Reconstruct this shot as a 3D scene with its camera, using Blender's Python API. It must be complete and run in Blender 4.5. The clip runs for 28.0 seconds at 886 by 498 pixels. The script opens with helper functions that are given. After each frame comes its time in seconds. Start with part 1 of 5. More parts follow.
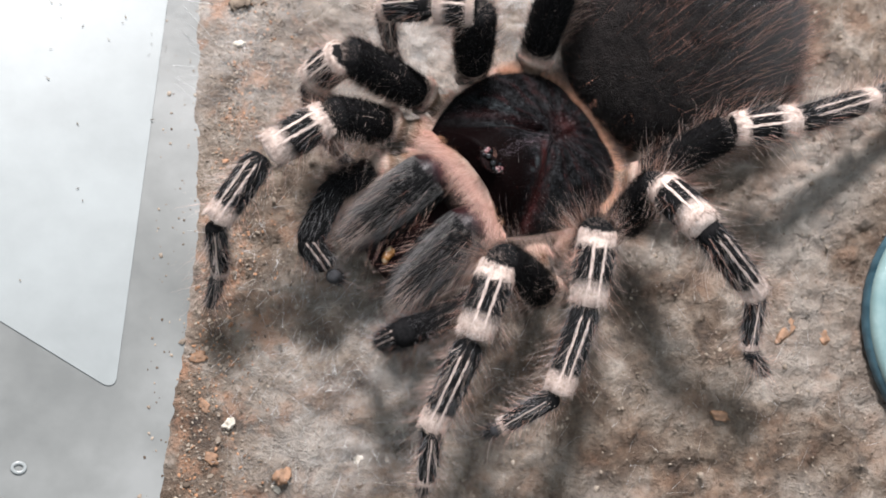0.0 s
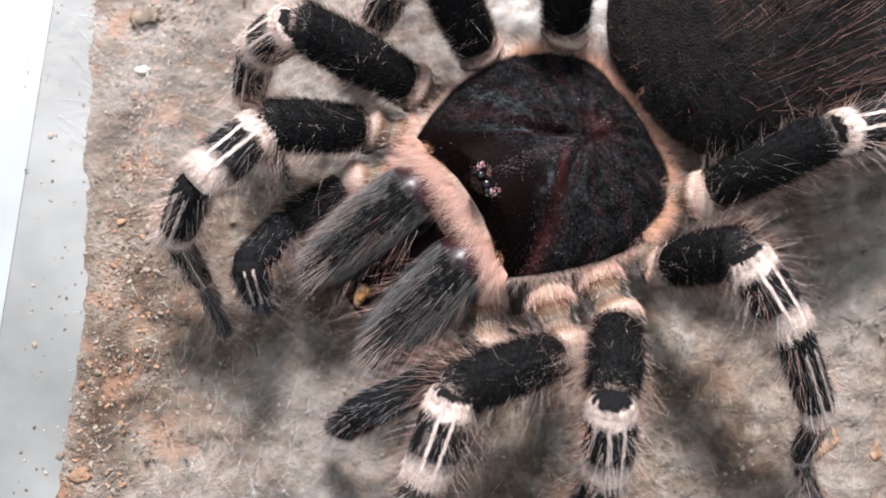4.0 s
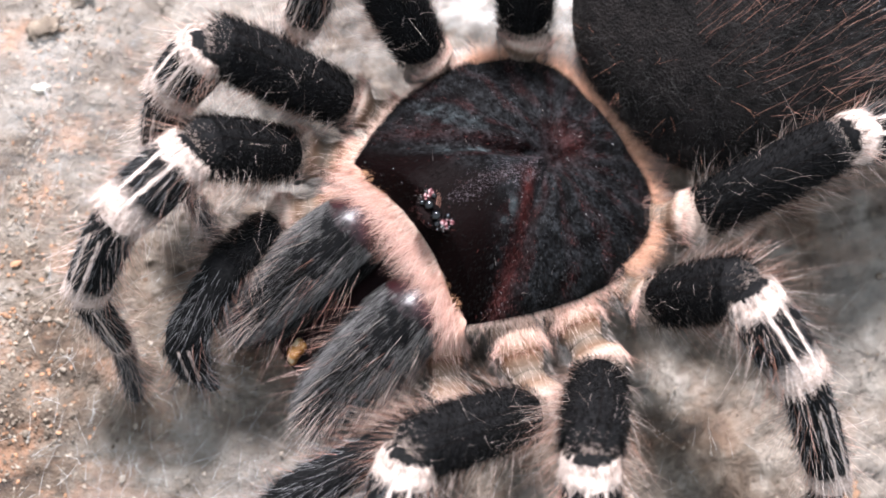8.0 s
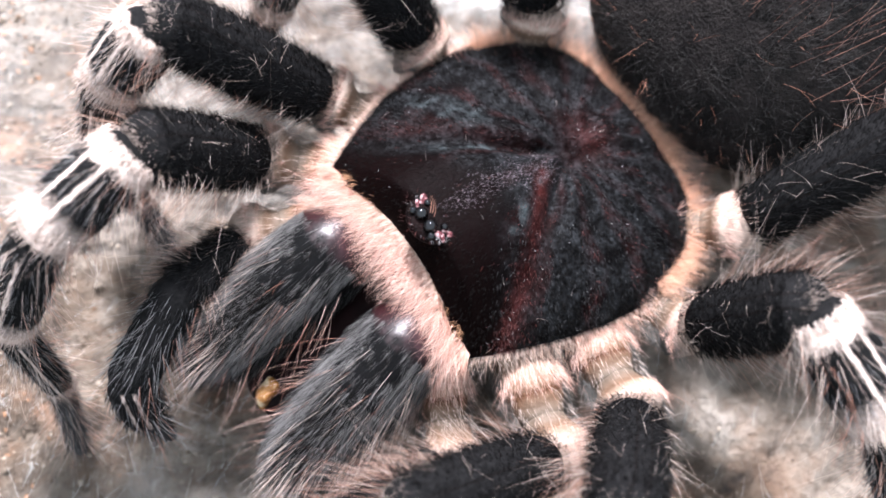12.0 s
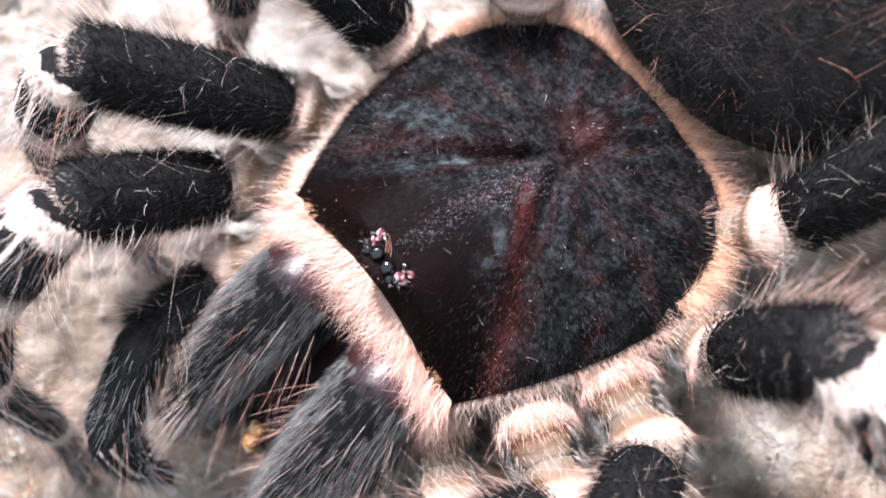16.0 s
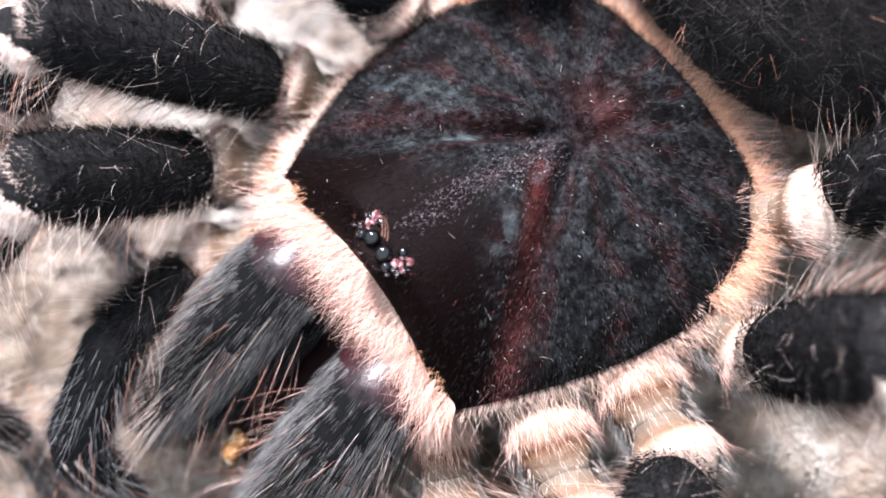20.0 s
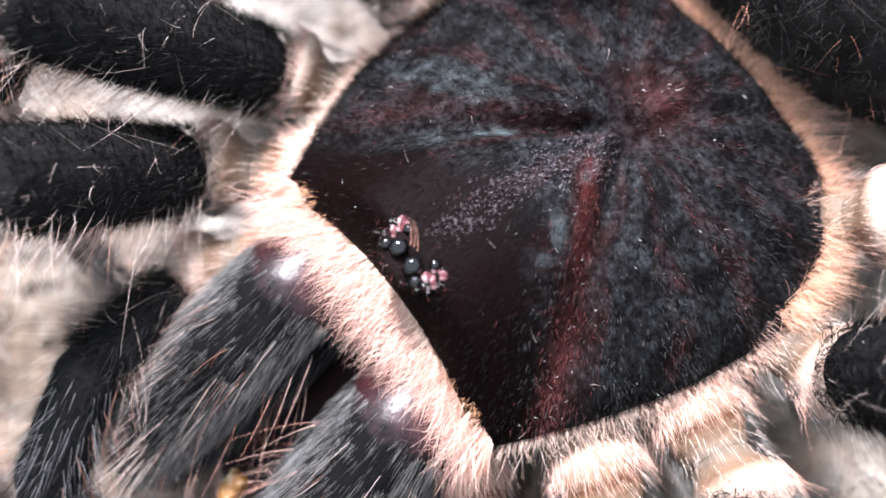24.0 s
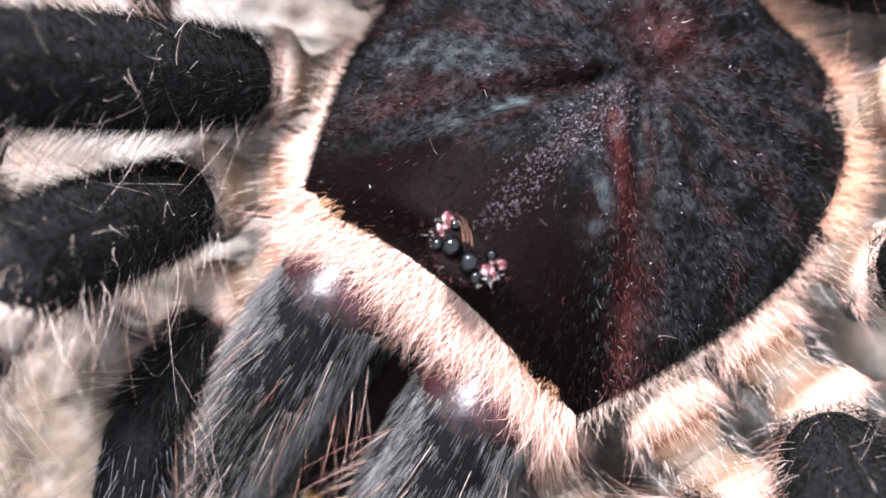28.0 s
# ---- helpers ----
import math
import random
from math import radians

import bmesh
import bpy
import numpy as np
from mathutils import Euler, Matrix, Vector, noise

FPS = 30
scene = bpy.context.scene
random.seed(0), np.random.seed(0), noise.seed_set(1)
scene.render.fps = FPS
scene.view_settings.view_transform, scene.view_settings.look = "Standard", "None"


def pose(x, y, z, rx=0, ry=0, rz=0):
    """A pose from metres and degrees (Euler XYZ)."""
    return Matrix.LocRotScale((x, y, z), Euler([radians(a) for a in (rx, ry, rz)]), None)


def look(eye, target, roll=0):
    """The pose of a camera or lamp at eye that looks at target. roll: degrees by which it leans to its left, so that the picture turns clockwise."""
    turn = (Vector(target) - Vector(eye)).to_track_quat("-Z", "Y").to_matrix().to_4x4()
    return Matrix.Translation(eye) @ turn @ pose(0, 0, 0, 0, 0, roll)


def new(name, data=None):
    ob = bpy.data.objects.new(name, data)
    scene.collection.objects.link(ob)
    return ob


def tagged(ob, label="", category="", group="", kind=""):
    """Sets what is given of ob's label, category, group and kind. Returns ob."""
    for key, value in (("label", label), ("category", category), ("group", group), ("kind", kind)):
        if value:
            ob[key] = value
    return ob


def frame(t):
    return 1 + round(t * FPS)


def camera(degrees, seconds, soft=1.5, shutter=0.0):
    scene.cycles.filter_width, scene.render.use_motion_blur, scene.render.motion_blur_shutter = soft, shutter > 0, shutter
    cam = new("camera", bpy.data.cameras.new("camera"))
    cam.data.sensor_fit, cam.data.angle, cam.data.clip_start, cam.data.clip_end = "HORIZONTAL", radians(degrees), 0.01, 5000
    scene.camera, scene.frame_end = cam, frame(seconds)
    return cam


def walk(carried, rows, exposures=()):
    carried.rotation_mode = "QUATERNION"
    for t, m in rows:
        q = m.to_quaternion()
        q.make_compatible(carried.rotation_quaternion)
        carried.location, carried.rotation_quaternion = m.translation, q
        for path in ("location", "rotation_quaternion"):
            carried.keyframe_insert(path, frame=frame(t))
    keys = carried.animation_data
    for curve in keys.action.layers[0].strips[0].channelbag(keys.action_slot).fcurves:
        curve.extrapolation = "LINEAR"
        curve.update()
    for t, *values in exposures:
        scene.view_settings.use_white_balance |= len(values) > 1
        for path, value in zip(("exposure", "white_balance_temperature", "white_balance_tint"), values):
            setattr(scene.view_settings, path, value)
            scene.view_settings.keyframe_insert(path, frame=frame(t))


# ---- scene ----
cam = camera(50.0, 28.0, soft=1.7)
cam.data.dof.use_dof, cam.data.dof.aperture_fstop = True, 18.0
PATH = [
    (0, (-0.03181, -0.06103, 0.16739), (-0.02453, -0.03837, 0.07026), 17.84),
    (0.5, (-0.02921, -0.05612, 0.16816), (-0.02206, -0.03257, 0.07124), 16.88),
    (1, (-0.02819, -0.05382, 0.16784), (-0.02143, -0.03097, 0.07072), 16.78),
    (1.5, (-0.02622, -0.04615, 0.15777), (-0.02168, -0.02480, 0.06018), 12.61),
    (2, (-0.02613, -0.04468, 0.15215), (-0.02183, -0.02417, 0.05437), 12.64),
    (2.5, (-0.02529, -0.04344, 0.14706), (-0.02057, -0.02308, 0.04927), 13.93),
    (3, (-0.02319, -0.04115, 0.14304), (-0.01913, -0.02147, 0.04508), 12.68),
    (3.5, (-0.02192, -0.03716, 0.13902), (-0.01753, -0.01854, 0.04087), 14.49),
    (4, (-0.01982, -0.03480, 0.13673), (-0.01452, -0.01640, 0.03858), 16.90),
    (4.5, (-0.01756, -0.03378, 0.13655), (-0.01294, -0.01478, 0.03848), 14.55),
    (6.5, (-0.01731, -0.03210, 0.12686), (-0.00886, -0.01148, 0.02937), 22.68),
    (7, (-0.01546, -0.03305, 0.12416), (-0.00858, -0.01087, 0.02690), 16.38),
    (7.5, (-0.01331, -0.03201, 0.12171), (-0.00771, -0.00996, 0.02433), 13.57),
    (8, (-0.01380, -0.03090, 0.11853), (-0.00745, -0.00924, 0.02111), 15.56),
    (8.5, (-0.01242, -0.02993, 0.11605), (-0.00692, -0.00845, 0.01854), 13.62),
    (9, (-0.01236, -0.02957, 0.11333), (-0.00680, -0.00802, 0.01584), 13.61),
    (9.5, (-0.01205, -0.02978, 0.11315), (-0.00640, -0.00788, 0.01575), 13.57),
    (10, (-0.01179, -0.02991, 0.11106), (-0.00608, -0.00725, 0.01383), 13.18),
    (10.5, (-0.01225, -0.02934, 0.10887), (-0.00654, -0.00615, 0.01176), 12.81),
    (11, (-0.01261, -0.02889, 0.10621), (-0.00654, -0.00483, 0.00934), 12.87),
    (11.5, (-0.01236, -0.02818, 0.10391), (-0.00605, -0.00384, 0.00712), 13.31),
    (13.5, (-0.00583, -0.02477, 0.09503), (-0.00929, -0.00238, -0.00237), -11.68),
    (14, (-0.00269, -0.01797, 0.09500), (-0.01042, 0.00009, -0.00305), -25.62),
    (14.5, (0.00342, -0.02157, 0.09423), (-0.01053, 0.00295, -0.00171), -32.86),
    (15, (0.00794, -0.02557, 0.09137), (-0.00608, 0.00203, -0.00372), -30.26),
    (15.5, (0.00503, -0.02090, 0.09253), (-0.00682, 0.00106, -0.00430), -31.57),
    (16, (0.00564, -0.01521, 0.09225), (-0.00768, -0.00070, -0.00579), -46.51),
    (16.5, (0.00717, -0.01594, 0.08997), (-0.00848, -0.00190, -0.00780), -51.82),
    (17, (0.00541, -0.01811, 0.08775), (-0.00875, -0.00113, -0.00977), -43.42),
    (17.5, (0.00460, -0.01588, 0.08596), (-0.01031, -0.00054, -0.01173), -47.87),
    (18, (0.00398, -0.01524, 0.08437), (-0.01041, 0.00001, -0.01340), -46.99),
    (18.5, (0.00429, -0.01523, 0.08420), (-0.00936, -0.00032, -0.01373), -46.31),
    (19, (0.00323, -0.01722, 0.08421), (-0.00797, 0.00036, -0.01359), -36.43),
    (19.5, (0.00478, -0.01531, 0.08414), (-0.00868, -0.00049, -0.01383), -46.14),
    (20, (0.00438, -0.01658, 0.08388), (-0.00914, 0.00029, -0.01375), -42.66),
    (20.5, (0.00217, -0.01739, 0.08254), (-0.00898, 0.00066, -0.01518), -35.78),
    (21, (0.00129, -0.01738, 0.08082), (-0.00929, 0.00145, -0.01682), -33.51),
    (21.5, (0.00129, -0.01708, 0.07920), (-0.00962, 0.00242, -0.01827), -33.45),
    (23.5, (-0.00062, -0.01600, 0.07607), (-0.01084, 0.00355, -0.02147), -32.02),
    (24, (-0.00079, -0.01476, 0.07542), (-0.01106, 0.00304, -0.02244), -34.46),
    (24.5, (-0.00161, -0.01413, 0.07464), (-0.01106, 0.00270, -0.02347), -34.31),
    (25, (0.00108, -0.01478, 0.07335), (-0.00578, -0.00267, -0.02568), -34.77),
    (25.5, (-0.00011, -0.01536, 0.07340), (-0.00753, -0.00526, -0.02581), -41.50),
    (26, (0.00035, -0.01669, 0.07318), (-0.00625, -0.00692, -0.02612), -39.30),
    (26.5, (-0.00162, -0.01437, 0.07472), (-0.00925, -0.00416, -0.02447), -44.01),
    (27, (-0.00481, -0.01601, 0.07343), (-0.00843, -0.00696, -0.02609), -33.33),
    (27.5, (-0.00156, -0.01356, 0.07355), (-0.00459, -0.00827, -0.02627), -44.74),
    (28, (-0.00760, -0.00878, 0.07477), (-0.01100, -0.00124, -0.02489), -40.65),
]
EXPOSURES = [(0, 0.08, 6400, 11), (2, 0.18, 6400, 11), (4, 0.38, 6350, 12), (8, 0.76, 6150, 12), (16, 1.27, 6050, 13), (25, 1.36, 6050, 13), (28, 1.32, 6050, 13)]
walk(cam, [(t, look(eye, target, roll)) for t, eye, target, roll in PATH], EXPOSURES)

# ---- light: a room lamp above the open tub, beyond its far side, and the dim room ----
world = bpy.data.worlds.new("room")
scene.world = world
world.use_nodes = True
world.node_tree.nodes["Background"].inputs[0].default_value = (0.84, 0.93, 1.0, 1)
world.node_tree.nodes["Background"].inputs[1].default_value = 0.9
lamp = bpy.data.lights.new("room_lamp", "AREA")
lamp.shape, lamp.size, lamp.energy, lamp.color = "DISK", 0.12, 9.8, (1.0, 0.965, 0.965)
lamp_ob = new("room_lamp", lamp)
lamp_ob.matrix_world = look((-0.02, 0.36, 0.44), (0, -0.01, 0.01))

MM = 0.001


# ---- materials ----
def nodes_of(name):
    m = bpy.data.materials.new(name)
    m.use_nodes = True
    nt = m.node_tree
    return m, nt, nt.nodes["Principled BSDF"]


def link(nt, a, b):
    nt.links.new(a, b)


def node(nt, kind, **inputs):
    n = nt.nodes.new(kind)
    for k, v in inputs.items():
        n.inputs[k].default_value = v
    return n


def noise_tex(nt, scale, detail=4, rough=0.6, coord="Object"):
    tc = nt.nodes.new("ShaderNodeTexCoord")
    n = node(nt, "ShaderNodeTexNoise", Scale=scale, Detail=detail, Roughness=rough)
    link(nt, tc.outputs[coord], n.inputs["Vector"])
    return n


def ramp(nt, fac, stops):
    r = nt.nodes.new("ShaderNodeValToRGB")
    e = r.color_ramp.elements
    while len(e) < len(stops):
        e.new(0.5)
    for el, (p, c) in zip(e, stops):
        el.position, el.color = p, (*c, 1)
    link(nt, fac, r.inputs["Fac"])
    return r


def bump(nt, bsdf, height, strength=0.4, distance=0.0003):
    b = node(nt, "ShaderNodeBump", Strength=strength, Distance=distance)
    link(nt, height, b.inputs["Height"])
    link(nt, b.outputs[0], bsdf.inputs["Normal"])


def math_node(nt, op, a, b=None):
    n = nt.nodes.new("ShaderNodeMath")
    n.operation = op
    for i, v in enumerate((a, b)):
        if v is None:
            continue
        if isinstance(v, (int, float)):
            n.inputs[i].default_value = v
        else:
            link(nt, v, n.inputs[i])
    return n.outputs[0]


def simple(name, stops, scale, rough=0.6, bump_strength=0.3, bump_dist=0.0003, detail=5, coord="Object", metal=0.0, sheen=0.0):
    m, nt, b = nodes_of(name)
    n = noise_tex(nt, scale, detail, coord=coord)
    r = ramp(nt, n.outputs["Fac"], stops)
    link(nt, r.outputs[0], b.inputs["Base Color"])
    b.inputs["Roughness"].default_value = rough
    b.inputs["Metallic"].default_value = metal
    if sheen:
        b.inputs["Sheen Weight"].default_value = sheen
    if bump_strength:
        n2 = noise_tex(nt, scale * 6, 4, coord=coord)
        bump(nt, b, n2.outputs["Fac"], bump_strength, bump_dist)
    return m


def hair_mat(name, dark, light, rough=0.45, gloss=0.4):
    m, nt, b = nodes_of(name)
    g = nt.nodes.new("ShaderNodeNewGeometry")
    r = ramp(nt, g.outputs["Random Per Island"], [(0.0, dark), (1.0, light)])
    link(nt, r.outputs[0], b.inputs["Base Color"])
    b.inputs["Roughness"].default_value = rough
    b.inputs["Specular IOR Level"].default_value = gloss
    return m


def striped_mat(name, bands, stripes, shades=((0.34, 0.25, 0.205), (0.66, 0.55, 0.49))):
    """Black velvet with pale bands across (spans of the length) and pale stripes along the back (places across)."""
    m, nt, b = nodes_of(name)
    tc = nt.nodes.new("ShaderNodeTexCoord")
    sep = nt.nodes.new("ShaderNodeSeparateXYZ")
    link(nt, tc.outputs["Generated"], sep.inputs[0])
    nz = noise_tex(nt, 900, 4)
    jit = math_node(nt, "MULTIPLY", math_node(nt, "SUBTRACT", nz.outputs["Fac"], 0.5), 0.22)
    gx = math_node(nt, "ADD", sep.outputs[0], math_node(nt, "MULTIPLY", jit, 0.45))
    gy = math_node(nt, "ADD", sep.outputs[1], jit)
    mask = None

    def near(v, c, half):
        d = math_node(nt, "ABSOLUTE", math_node(nt, "SUBTRACT", v, c))
        mr = node(nt, "ShaderNodeMapRange", **{"From Min": half * 1.5, "From Max": half * 0.6})
        link(nt, d, mr.inputs["Value"])
        return mr.outputs[0]

    for c, half in bands:
        v = near(gy, c, half)
        mask = v if mask is None else math_node(nt, "MAXIMUM", mask, v)
    top = node(nt, "ShaderNodeMapRange", **{"From Min": 0.45, "From Max": 0.6})
    link(nt, sep.outputs[2], top.inputs["Value"])
    start = node(nt, "ShaderNodeMapRange", **{"From Min": 0.12, "From Max": 0.16})
    link(nt, sep.outputs[1], start.inputs["Value"])
    upper = math_node(nt, "MULTIPLY", top.outputs[0], start.outputs[0])
    for c, half in stripes:
        v = math_node(nt, "MULTIPLY", near(gx, c, half), upper)
        mask = v if mask is None else math_node(nt, "MAXIMUM", mask, v)
    fine = noise_tex(nt, 2600, 3)
    dark = ramp(nt, fine.outputs["Fac"], [(0.3, (0.003, 0.003, 0.0032)), (0.8, (0.011, 0.0105, 0.0108))])
    pale = ramp(nt, fine.outputs["Fac"], [(0.25, shades[0]), (0.7, shades[1])])
    mix = nt.nodes.new("ShaderNodeMix")
    mix.data_type = "RGBA"
    link(nt, mask, mix.inputs["Factor"])
    link(nt, dark.outputs[0], mix.inputs["A"])
    link(nt, pale.outputs[0], mix.inputs["B"])
    link(nt, mix.outputs["Result"], b.inputs["Base Color"])
    b.inputs["Roughness"].default_value = 0.8
    b.inputs["Specular IOR Level"].default_value = 0.04
    bump(nt, b, fine.outputs["Fac"], 0.3, 0.0002)
    return m


M_FEMUR = striped_mat("black_velvet_femur", [(1.5, 0.05)], [(0.40, 0.02), (0.60, 0.02)], ((0.002, 0.002, 0.002), (0.006, 0.005, 0.005)))
M_PALP = striped_mat("dark_palp", [(1.5, 0.05)], [])
M_PALP_STRIPE = striped_mat("striped_palp", [(1.5, 0.05)], [(0.38, 0.035), (0.62, 0.035)], ((0.14, 0.10, 0.085), (0.46, 0.37, 0.33)))
M_PALP_DARK = striped_mat("black_palp", [(1.5, 0.05)], [])
M_PATELLA = striped_mat("striped_patella", [(0.15, 0.07), (1.0, 0.25)], [(0.36, 0.030), (0.64, 0.030)])
M_TIBIA = striped_mat("striped_tibia", [(1.0, 0.18)], [(0.37, 0.023), (0.63, 0.023)])
M_META = striped_mat("dark_metatarsus", [(1.0, 0.05)], [(0.5, 0.03)])
M_TARSUS = simple("grey_black_tarsus", [(0.3, (0.005, 0.005, 0.006)), (0.8, (0.026, 0.026, 0.03))], 1500, 0.8, 0.6)


FLANK_SHADE, TAN, CREAM, FOLD = (0.05, 0.048, 0.044), (0.125, 0.075, 0.048), (0.245, 0.17, 0.127), (0.075, 0.03, 0.013)


def coxa_mat(name, stops):
    """Wrinkled pale joint skin: tan folds, cream swellings towards the leg; shade painted into body end, folds and
    grey-teal flanks.
    """
    m, nt, b = nodes_of(name)
    tc = nt.nodes.new("ShaderNodeTexCoord")
    sep = nt.nodes.new("ShaderNodeSeparateXYZ")
    link(nt, tc.outputs["Generated"], sep.inputs[0])
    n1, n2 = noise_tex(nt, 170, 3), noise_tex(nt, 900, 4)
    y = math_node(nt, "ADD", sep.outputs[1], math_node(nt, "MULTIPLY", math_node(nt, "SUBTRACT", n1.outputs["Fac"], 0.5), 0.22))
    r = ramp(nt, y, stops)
    c2 = ramp(nt, n2.outputs["Fac"], [(0.3, (0.55, 0.5, 0.48)), (0.55, (1, 1, 1))])
    mul = nt.nodes.new("ShaderNodeMix")
    mul.data_type, mul.blend_type = "RGBA", "MULTIPLY"
    mul.inputs["Factor"].default_value = 0.35
    link(nt, r.outputs[0], mul.inputs["A"])
    link(nt, c2.outputs[0], mul.inputs["B"])
    # grey-teal flanks: shade between neighbouring joints, put into the colour
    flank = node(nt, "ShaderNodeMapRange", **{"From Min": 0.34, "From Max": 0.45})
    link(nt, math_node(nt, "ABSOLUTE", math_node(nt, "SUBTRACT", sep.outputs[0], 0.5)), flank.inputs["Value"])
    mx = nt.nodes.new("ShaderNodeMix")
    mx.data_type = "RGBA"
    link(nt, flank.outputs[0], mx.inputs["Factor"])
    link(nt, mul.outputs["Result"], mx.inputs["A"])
    mx.inputs["B"].default_value = (*FLANK_SHADE, 1)
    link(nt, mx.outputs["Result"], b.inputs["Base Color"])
    b.inputs["Roughness"].default_value = 0.6
    b.inputs["Specular IOR Level"].default_value = 0.2
    bump(nt, b, math_node(nt, "ADD", math_node(nt, "MULTIPLY", n2.outputs["Fac"], 0.5), n1.outputs["Fac"]), 0.8, 0.0006)
    return m


# dark stops by the body and in the folds paint rim and crease shade
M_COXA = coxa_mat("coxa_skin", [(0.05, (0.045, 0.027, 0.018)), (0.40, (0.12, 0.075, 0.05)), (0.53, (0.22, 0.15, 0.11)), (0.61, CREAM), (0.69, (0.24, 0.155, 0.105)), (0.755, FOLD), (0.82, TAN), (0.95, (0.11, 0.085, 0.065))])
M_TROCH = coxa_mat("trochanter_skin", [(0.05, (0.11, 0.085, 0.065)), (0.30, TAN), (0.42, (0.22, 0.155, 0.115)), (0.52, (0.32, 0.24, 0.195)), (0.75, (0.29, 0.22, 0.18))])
M_BLACK_HAIR = hair_mat("black_hair", (0.003, 0.003, 0.0034), (0.02, 0.019, 0.02), 0.5, 0.12)
M_JET_HAIR = hair_mat("jet_hair", (0.0014, 0.0013, 0.0013), (0.0075, 0.0066, 0.0063), 0.6, 0.03)
M_GREY_HAIR = hair_mat("grey_hair", (0.03, 0.032, 0.037), (0.30, 0.29, 0.29))
M_FRINGE = hair_mat("cream_fringe", (0.54, 0.335, 0.25), (0.88, 0.70, 0.60))
M_SPARK = hair_mat("silver_hair", (0.25, 0.25, 0.26), (0.6, 0.58, 0.58), 0.15, 0.6)
M_BELLY_HAIR = hair_mat("brown_hair", (0.12, 0.045, 0.03), (0.46, 0.26, 0.19))
M_PALE_HAIR = hair_mat("pale_hair", (0.36, 0.28, 0.245), (0.66, 0.57, 0.53))
M_RED_HAIR = hair_mat("russet_hair", (0.10, 0.032, 0.02), (0.42, 0.21, 0.15))
M_STRAND = hair_mat("peach_strands", (0.32, 0.12, 0.085), (0.90, 0.65, 0.55))
M_CREST = hair_mat("orange_crest_hair", (0.32, 0.13, 0.065), (0.88, 0.55, 0.39))
M_TAN_HAIR = hair_mat("tan_hair", (0.20, 0.085, 0.035), (0.55, 0.30, 0.17))
M_PINK_HAIR = hair_mat("peach_hair", (0.42, 0.19, 0.13), (0.78, 0.49, 0.39))
M_ORANGE_HAIR = hair_mat("orange_hair", (0.30, 0.095, 0.05), (0.66, 0.33, 0.22))
M_BAND_HAIR = hair_mat("cream_band_hair", (0.34, 0.245, 0.20), (0.68, 0.565, 0.505))
M_BLOOM = hair_mat("blue_grey_felt", (0.010, 0.011, 0.012), (0.055, 0.058, 0.06), 0.4, 0.2)
M_DUSK_HAIR = hair_mat("dusk_hair", (0.004, 0.0037, 0.0036), (0.052, 0.047, 0.044), 0.5, 0.2)
M_GLOSS_HAIR = hair_mat("glossy_black_hair", (0.0010, 0.0008, 0.0008), (0.008, 0.0055, 0.005), 0.25, 0.35)
M_TEAL_HAIR = hair_mat("grey_fuzz", (0.03, 0.028, 0.026), (0.16, 0.15, 0.14))
M_JAW_GREY = hair_mat("jaw_fur", (0.016, 0.0155, 0.016), (0.22, 0.21, 0.205), 0.45, 0.3)


# ---- mesh helpers: all shapes are given in millimetres ----
def mesh_of(name, verts, faces, mats, index=None, smooth=True):
    me = bpy.data.meshes.new(name)
    verts = np.asarray(verts, float) * MM
    if isinstance(faces, np.ndarray):
        k = faces.shape[1]
        me.vertices.add(len(verts))
        me.vertices.foreach_set("co", verts.ravel())
        me.loops.add(faces.size)
        me.loops.foreach_set("vertex_index", faces.ravel().astype(np.int32))
        me.polygons.add(len(faces))
        me.polygons.foreach_set("loop_start", np.arange(0, faces.size, k, dtype=np.int32))
        me.update(calc_edges=True)
    else:
        me.from_pydata(verts.tolist(), [], faces)
    for m in mats:
        me.materials.append(m)
    if index is not None:
        me.polygons.foreach_set("material_index", np.asarray(index, np.int32))
    me.polygons.foreach_set("use_smooth", np.full(len(me.polygons), smooth))
    me.update()
    return me


def part(name, me, parent, label="", m=None):
    ob = new(name, me)
    ob.parent = parent
    if m is not None:
        ob.matrix_basis = m
    if label:
        ob["label"] = label
    return ob


def tube(profile, n=20, wave=0.0, seed=0):
    """A closed tube along +y: rows of (y, half width, half height, shift in z). Returns verts and faces."""
    rng = np.random.default_rng(seed)
    vs, a = [], np.linspace(0, 2 * np.pi, n, endpoint=False)
    for y, rx, rz, dz in profile:
        w = 1 + wave * rng.normal(size=n)
        vs.append(np.stack([rx * np.sin(a) * w, np.full(n, y), rz * np.cos(a) * w + dz], 1))
    v = np.concatenate(vs)
    r = len(profile)
    i, j = np.meshgrid(np.arange(r - 1), np.arange(n), indexing="ij")
    f = np.stack([i * n + j, i * n + (j + 1) % n, (i + 1) * n + (j + 1) % n, (i + 1) * n + j], -1).reshape(-1, 4)
    faces = [tuple(q) for q in f.tolist()] + [tuple(range(n - 1, -1, -1)), tuple(range((r - 1) * n, r * n))]
    return v, [q[::-1] for q in faces]


def limb_profile(length, r0, r1, belly=0.12, flat=1.0, rows=14):
    """A rounded limb segment, thickest near its middle, with closed round ends."""
    out = []
    for k in range(rows + 1):
        s = 0.5 - 0.5 * math.cos(math.pi * k / rows)
        r = (r0 * (1 - s) + r1 * s) * (1 + belly * math.sin(math.pi * s))
        end = min(s, 1 - s) * length
        reach = r * 0.8
        cap = 1.0 if end > reach else math.sqrt(max(0.0, 1 - (1 - end / reach) ** 2)) * 0.68 + 0.32
        out.append((s * length, r * cap, r * cap * flat, 0.0))
    return out


